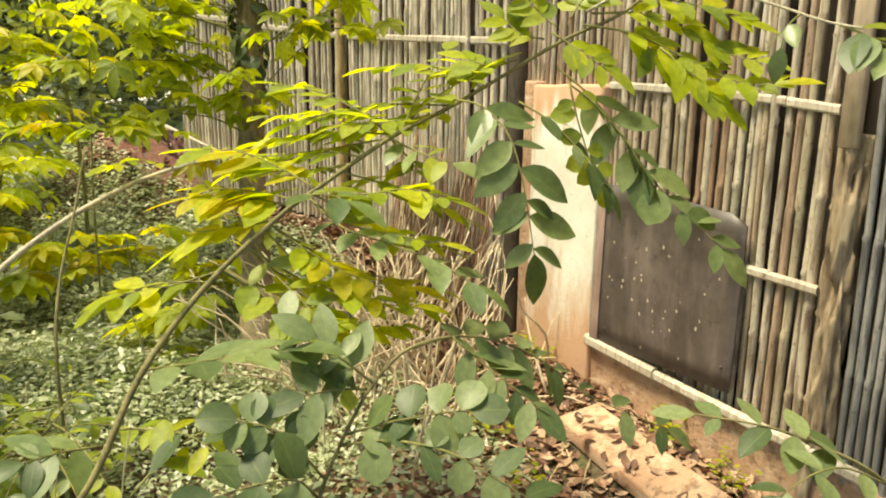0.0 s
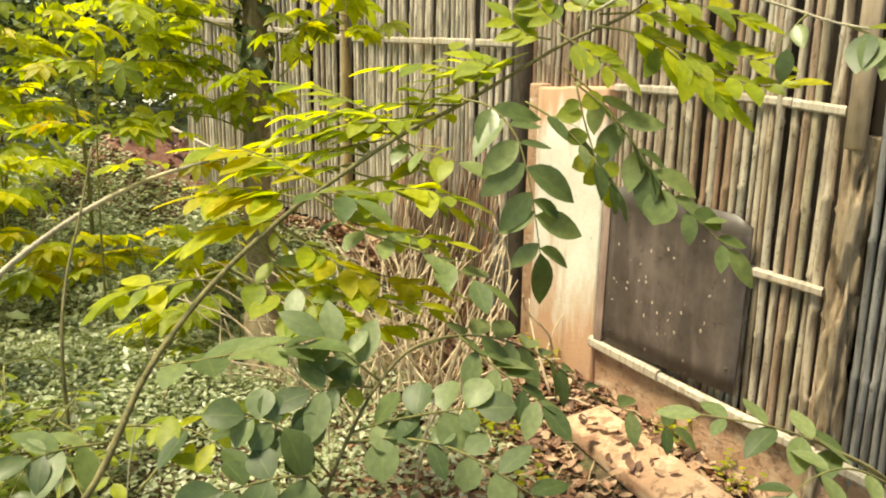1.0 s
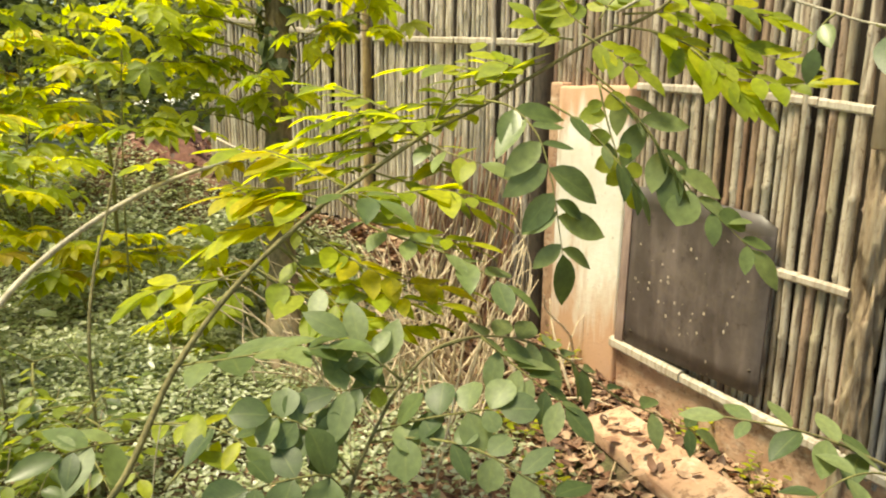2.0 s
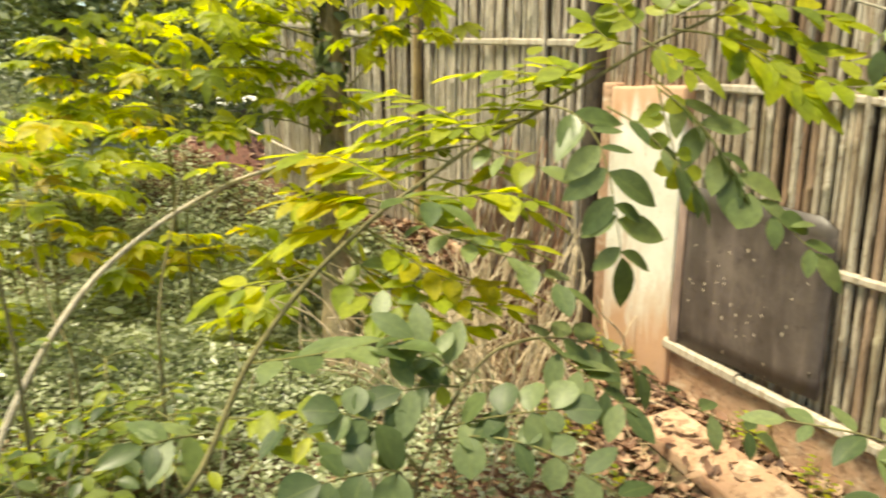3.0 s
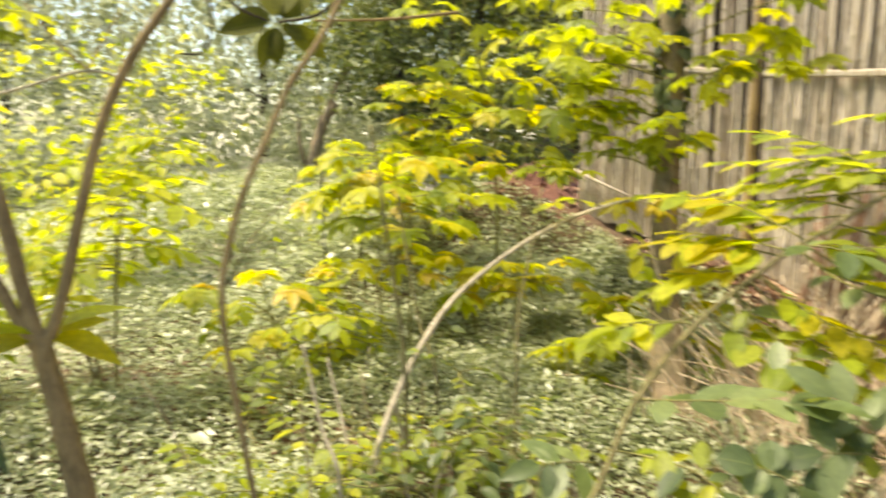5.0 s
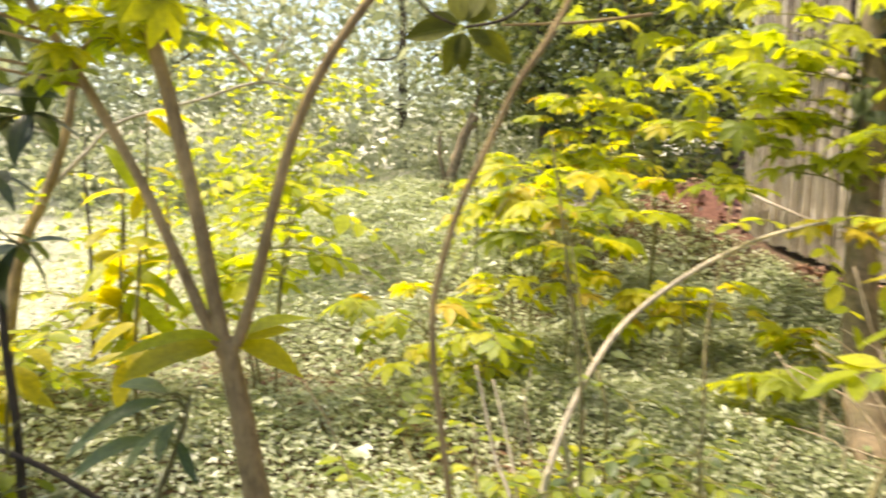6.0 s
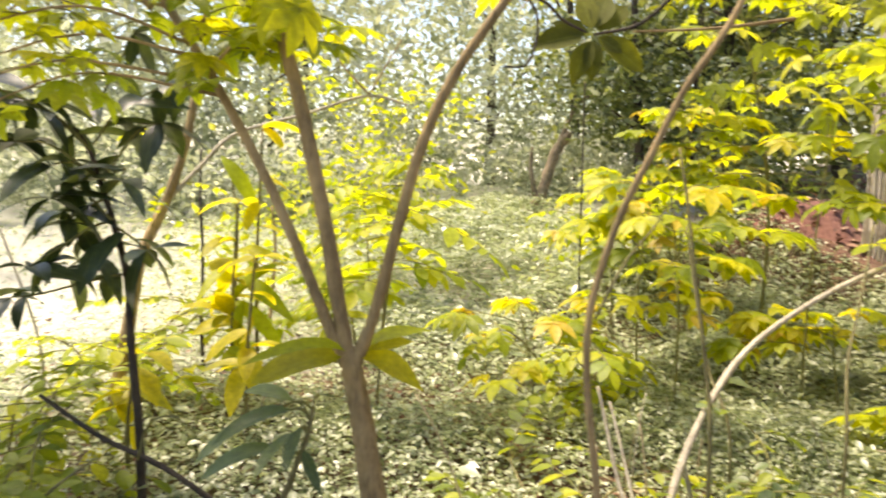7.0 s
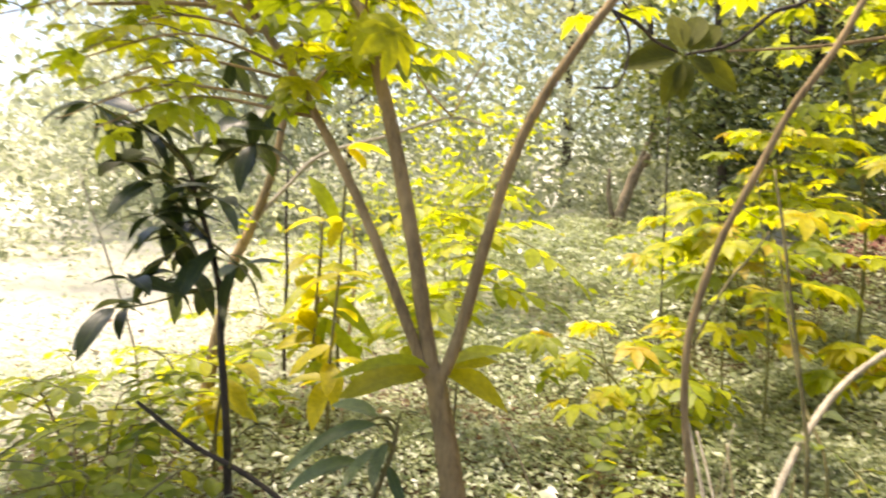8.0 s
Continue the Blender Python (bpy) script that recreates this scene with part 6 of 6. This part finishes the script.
for i, (tx, ty, th, tr, tc) in enumerate(FAR_TREES):
    far_tree(tx, ty, th, tr, tc, 400 + i, fol=FOL_FAR if i in (0, 1, 2, 4, 8) else FOL_HAZE, leaves=3200, low=0.25)


def unseen_shade_tree():
    """An added tree behind the camera, never in view; its crown keeps the sun off the near ground."""
    rng = np.random.default_rng(77)
    rnd = random.Random(77)
    x, y = -1.6, -2.6
    g = ground_z(x, y)
    root = thing("unseen_shade_tree", (x, y, g), "added unseen tree whose crown shades the near garden", "tree")
    line = smooth_line([(x, y, g - 0.1), (x + 0.1, y + 0.1, 1.6), (x + 0.05, y + 0.5, 3.2), (x, y + 1.1, 4.6)], 8)
    v, f = tube(line, 0.17, 0.07, 12, 0.15, 5)
    child("trunk", mesh_from("trunk", v, f, BARK_DARK), root)
    spots = []
    for k in range(34):
        e = Vector((rnd.uniform(-4.2, -0.5), rnd.uniform(-2.4, 0.35), rnd.uniform(3.9, 4.9)))
        q = line[rnd.randrange(len(line) // 2, len(line))]
        v, f = tube(smooth_line([q, q.lerp(e, 0.5) + UP * 0.15, e], 4), 0.03, 0.008, 6, 0.2, k)
        child("limb", mesh_from("limb", v, f, BARK_DARK), root)
        spots.append(np.array(e) + rng.normal(size=(150, 3)) * [0.36, 0.30, 0.16])
    spots = np.concatenate(spots)
    child("crown", foliage_mesh("crown", random_poses(spots, rng.uniform(0.12, 0.2, len(spots)), rng, 0.5), FOL_FAR), root, kind="stuff")


unseen_shade_tree()


def thicket(name, boxes, size, material, seed, label):
    """Leaf masses of far bushes, as one stuff object: clumps of leaves in loose drifts."""
    rng = np.random.default_rng(seed)
    spots = []
    for x0, x1, y0, y1, low, high, clumps, per in boxes:
        for _ in range(clumps):
            x, y = rng.uniform(x0, x1), rng.uniform(y0, y1)
            z = ground_z(x, y) + rng.uniform(low, high)
            s = rng.uniform(0.15, 0.42)
            spots.append(np.array([x, y, z]) + rng.normal(size=(per, 3)) * [s, s, s * 0.6])
    spots = np.concatenate(spots)
    poses = random_poses(spots, rng.uniform(size * 0.6, size * 1.4, len(spots)), rng, 0.4)
    return tagged(new(name, foliage_mesh(name, poses, material)), label, "bushes", kind="stuff")


thicket("far_bushes", ((-3.9, -2.2, 6.5, 8.0, 0.1, 1.5, 30, 90), (-7, -5, 10, 14, 0.2, 3.0, 40, 90), (-5.6, -2.5, 9, 13, 0.3, 3.0, 110, 90)), 0.11, FOL_FAR, 50, "tangled far bushes with grey-green leaves")
thicket("pale_bushes", ((-13, -7.5, -2.0, 3.2, 0.0, 2.2, 70, 90), (-9, -4.5, 8.6, 10, 0.1, 1.0, 60, 90), (-10, -6, 10, 14, 0.2, 3.5, 80, 90), (-11, -8.4, 4.0, 7.5, 0.1, 0.9, 80, 90), (-17, -10, 1.0, 12, 0.1, 2.2, 150, 90)), 0.11, FOL_HAZE, 51, "bushes at the garden's open side, leaves paled by painted haze")
thicket("yellow_bushes", ((-5.6, -4.6, 2.8, 4.0, 0.5, 1.6, 16, 60), (-5.2, -4.2, 2.1, 3.2, 0.15, 0.6, 8, 50), (-3.9, -3.0, 4.4, 6.0, 0.05, 0.2, 9, 60)), 0.075, FOL_YELLOW, 52, "sunlit yellow-green bushes")


def leafy_slope():
    """The wooded slope behind the garden: thin veils of leaves up to the sky, haze put into their pale colour."""
    rng = np.random.default_rng(53)
    spots = []
    for _ in range(420):
        a, r = radians(rng.uniform(30, 80)), rng.uniform(13, 22)
        c = np.array([-r * math.sin(a), r * math.cos(a), rng.uniform(0.3, 7.5)])
        spots.append(c + rng.normal(size=(70, 3)) * [0.75, 0.75, 0.55])
    spots = np.concatenate(spots)
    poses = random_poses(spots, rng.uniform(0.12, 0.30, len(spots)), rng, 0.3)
    tagged(new("leafy_slope", foliage_mesh("leafy_slope", poses, FOL_HAZE)), "wooded slope behind the garden, haze painted into pale-green leaves", "woods", kind="stuff")


leafy_slope()


# ---------------------------------------------------------------- undergrowth and litter
def ground_cover():
    """Low small-leaved herbs all over the garden floor."""
    rng = np.random.default_rng(60)
    spots, sizes = [], []
    for cx, cy, rx, ry, n, s, top in ((-1.9, 2.2, 1.35, 1.3, 80000, 0.018, 0.18), (-3.9, 4.6, 1.9, 1.6, 84000, 0.028, 0.22), (-3.0, 0.6, 1.3, 1.2, 34000, 0.021, 0.16), (-6.3, 6.5, 1.9, 2.0, 34000, 0.052, 0.32), (-9.0, 0.5, 3.0, 2.4, 900, 0.05, 0.25), (-0.5, -0.9, 2.2, 1.6, 9000, 0.03, 0.12), (-1.25, 3.5, 0.6, 0.6, 30000, 0.021, 0.16), (-1.2, 2.8, 0.35, 0.35, 16000, 0.020, 0.17), (-1.8, 4.35, 0.45, 0.4, 24000, 0.024, 0.18)):
        x, y = rng.normal(cx, rx, n), rng.normal(cy, ry, n)
        along, out = beside_wall(x, y)
        dens = np.array([noise.noise(Vector((a * 1.3, b * 1.3, 11.0))) for a, b in zip(x, y)])
        off = np.hypot(x + 0.3, y + 0.1)
        keep = (out > np.where(along > 1.6, 0.25, 0.62) + 0.25 * dens) & (rng.uniform(size=n) < 0.85 + 0.9 * dens) & (off > 0.5)
        x, y, dens = x[keep], y[keep], dens[keep]
        z = np.array([ground_z(a, b) for a, b in zip(x, y)]) + rng.uniform(0.0, 1.0, len(x)) ** 0.5 * top * (0.7 + 0.9 * np.clip(dens, -0.4, 1))
        spots.append(np.stack([x, y, z], 1))
        sizes.append(rng.uniform(0.65, 1.5, len(x)) * s)
    spots, sizes = np.concatenate(spots), np.concatenate(sizes)
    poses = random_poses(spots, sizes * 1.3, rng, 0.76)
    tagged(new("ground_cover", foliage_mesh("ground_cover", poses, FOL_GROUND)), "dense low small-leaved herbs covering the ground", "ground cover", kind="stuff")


ground_cover()


def leaf_litter():
    rng = np.random.default_rng(61)
    n = 10500
    s, o = rng.uniform(-0.8, 3.6, n), np.abs(rng.normal(0, 0.55, n)) + 0.04
    x, y = np.array([wall_point(a, b, 0).xy for a, b in zip(s, o)]).T
    x2, y2 = rng.normal(-1.2, 2.2, 7000), rng.normal(1.4, 2.4, 7000)
    x, y = np.concatenate([x, x2]), np.concatenate([y, y2])
    s, o = beside_wall(x, y)
    on_slab = (s > -0.75) & (s < 0.30) & (o < 0.38) & (o > 0.19)
    keep = (o > 0.04) & (~on_slab | (rng.uniform(size=len(x)) < 0.10))
    x, y, on_slab = x[keep], y[keep], on_slab[keep]
    z = np.array([ground_z(a, b) for a, b in zip(x, y)]) + on_slab * 0.07 + rng.uniform(0.002, 0.022, len(x))
    poses = random_poses(np.stack([x, y, z], 1), rng.uniform(0.022, 0.062, len(x)), rng, 0.74)
    tagged(new("leaf_litter", foliage_mesh("leaf_litter", poses, FOL_LITTER, CURLED)), "curled dead brown leaves strewn on the ground", "dead leaves", kind="stuff")
    r = random.Random(62)
    pieces = []
    for i in range(160):
        s, o = r.uniform(-0.6, 2.6), abs(r.gauss(0, 0.6)) + 0.05
        q = wall_point(s, o, 0)
        a = r.uniform(0, 6.28)
        L = r.uniform(0.06, 0.25)
        e = q + Vector((math.cos(a), math.sin(a), 0)) * L
        pieces.append(tube([Vector((q.x, q.y, ground_z(q.x, q.y) + 0.012)), (q + e) / 2 + UP * (ground_z(*((q + e) / 2).xy) + 0.03), Vector((e.x, e.y, ground_z(e.x, e.y) + 0.012))], 0.0025, 0.0015, 5))
    v, f = merged(pieces)
    tagged(new("twig_litter", mesh_from("twig_litter", v, f, STRAW)), "small dry twigs among the dead leaves", "twigs", kind="stuff")


leaf_litter()


def bank():
    """Bare red soil bank beside the far wing."""
    rng = np.random.default_rng(63)
    c = Vector((-2.5, 5.62, 0))
    n = 26
    verts, faces = [], []
    for j in range(n):
        for i in range(n):
            x, y = c.x + (i / (n - 1) - 0.5) * 1.1, c.y + (j / (n - 1) - 0.5) * 0.9
            edge = min(1.0, 4 * min(i, n - 1 - i, j, n - 1 - j) / (n - 1))
            verts.append((x, y, ground_z(x, y) - 0.05 + edge * (0.14 + 0.1 * noise.noise(Vector((x * 3, y * 3, 1.0))))))
    faces = [(j * n + i, j * n + i + 1, (j + 1) * n + i + 1, (j + 1) * n + i) for j in range(n - 1) for i in range(n - 1)]
    root = thing("soil_bank", (c.x, c.y, ground_z(c.x, c.y)), "low bank of bare red soil beside the cane wall", "soil heap")
    child("mound", mesh_from("mound", verts, faces, RED_SOIL), root)
    spots = np.array([verts[k] for k in rng.integers(0, len(verts), 500)]) + rng.normal(size=(500, 3)) * [0.04, 0.04, 0.005] + [0, 0, 0.02]
    child("dry_leaves", foliage_mesh("dry_leaves", random_poses(spots, rng.uniform(0.04, 0.1, 500), rng, 0.7), FOL_LITTER), root, kind="stuff")


def red_soil():
    m = Nodes("red_soil")
    v = m.coords("Object")
    fine = m.noise(v, 26.0, 7.0, 0.7)
    c = m.ramp(fine, [(0.3, (0.085, 0.032, 0.024)), (0.7, (0.27, 0.125, 0.09))])
    m.bump(fine, 0.8, 0.02)
    return m.done(c, 0.95)


RED_SOIL = red_soil()
bank()
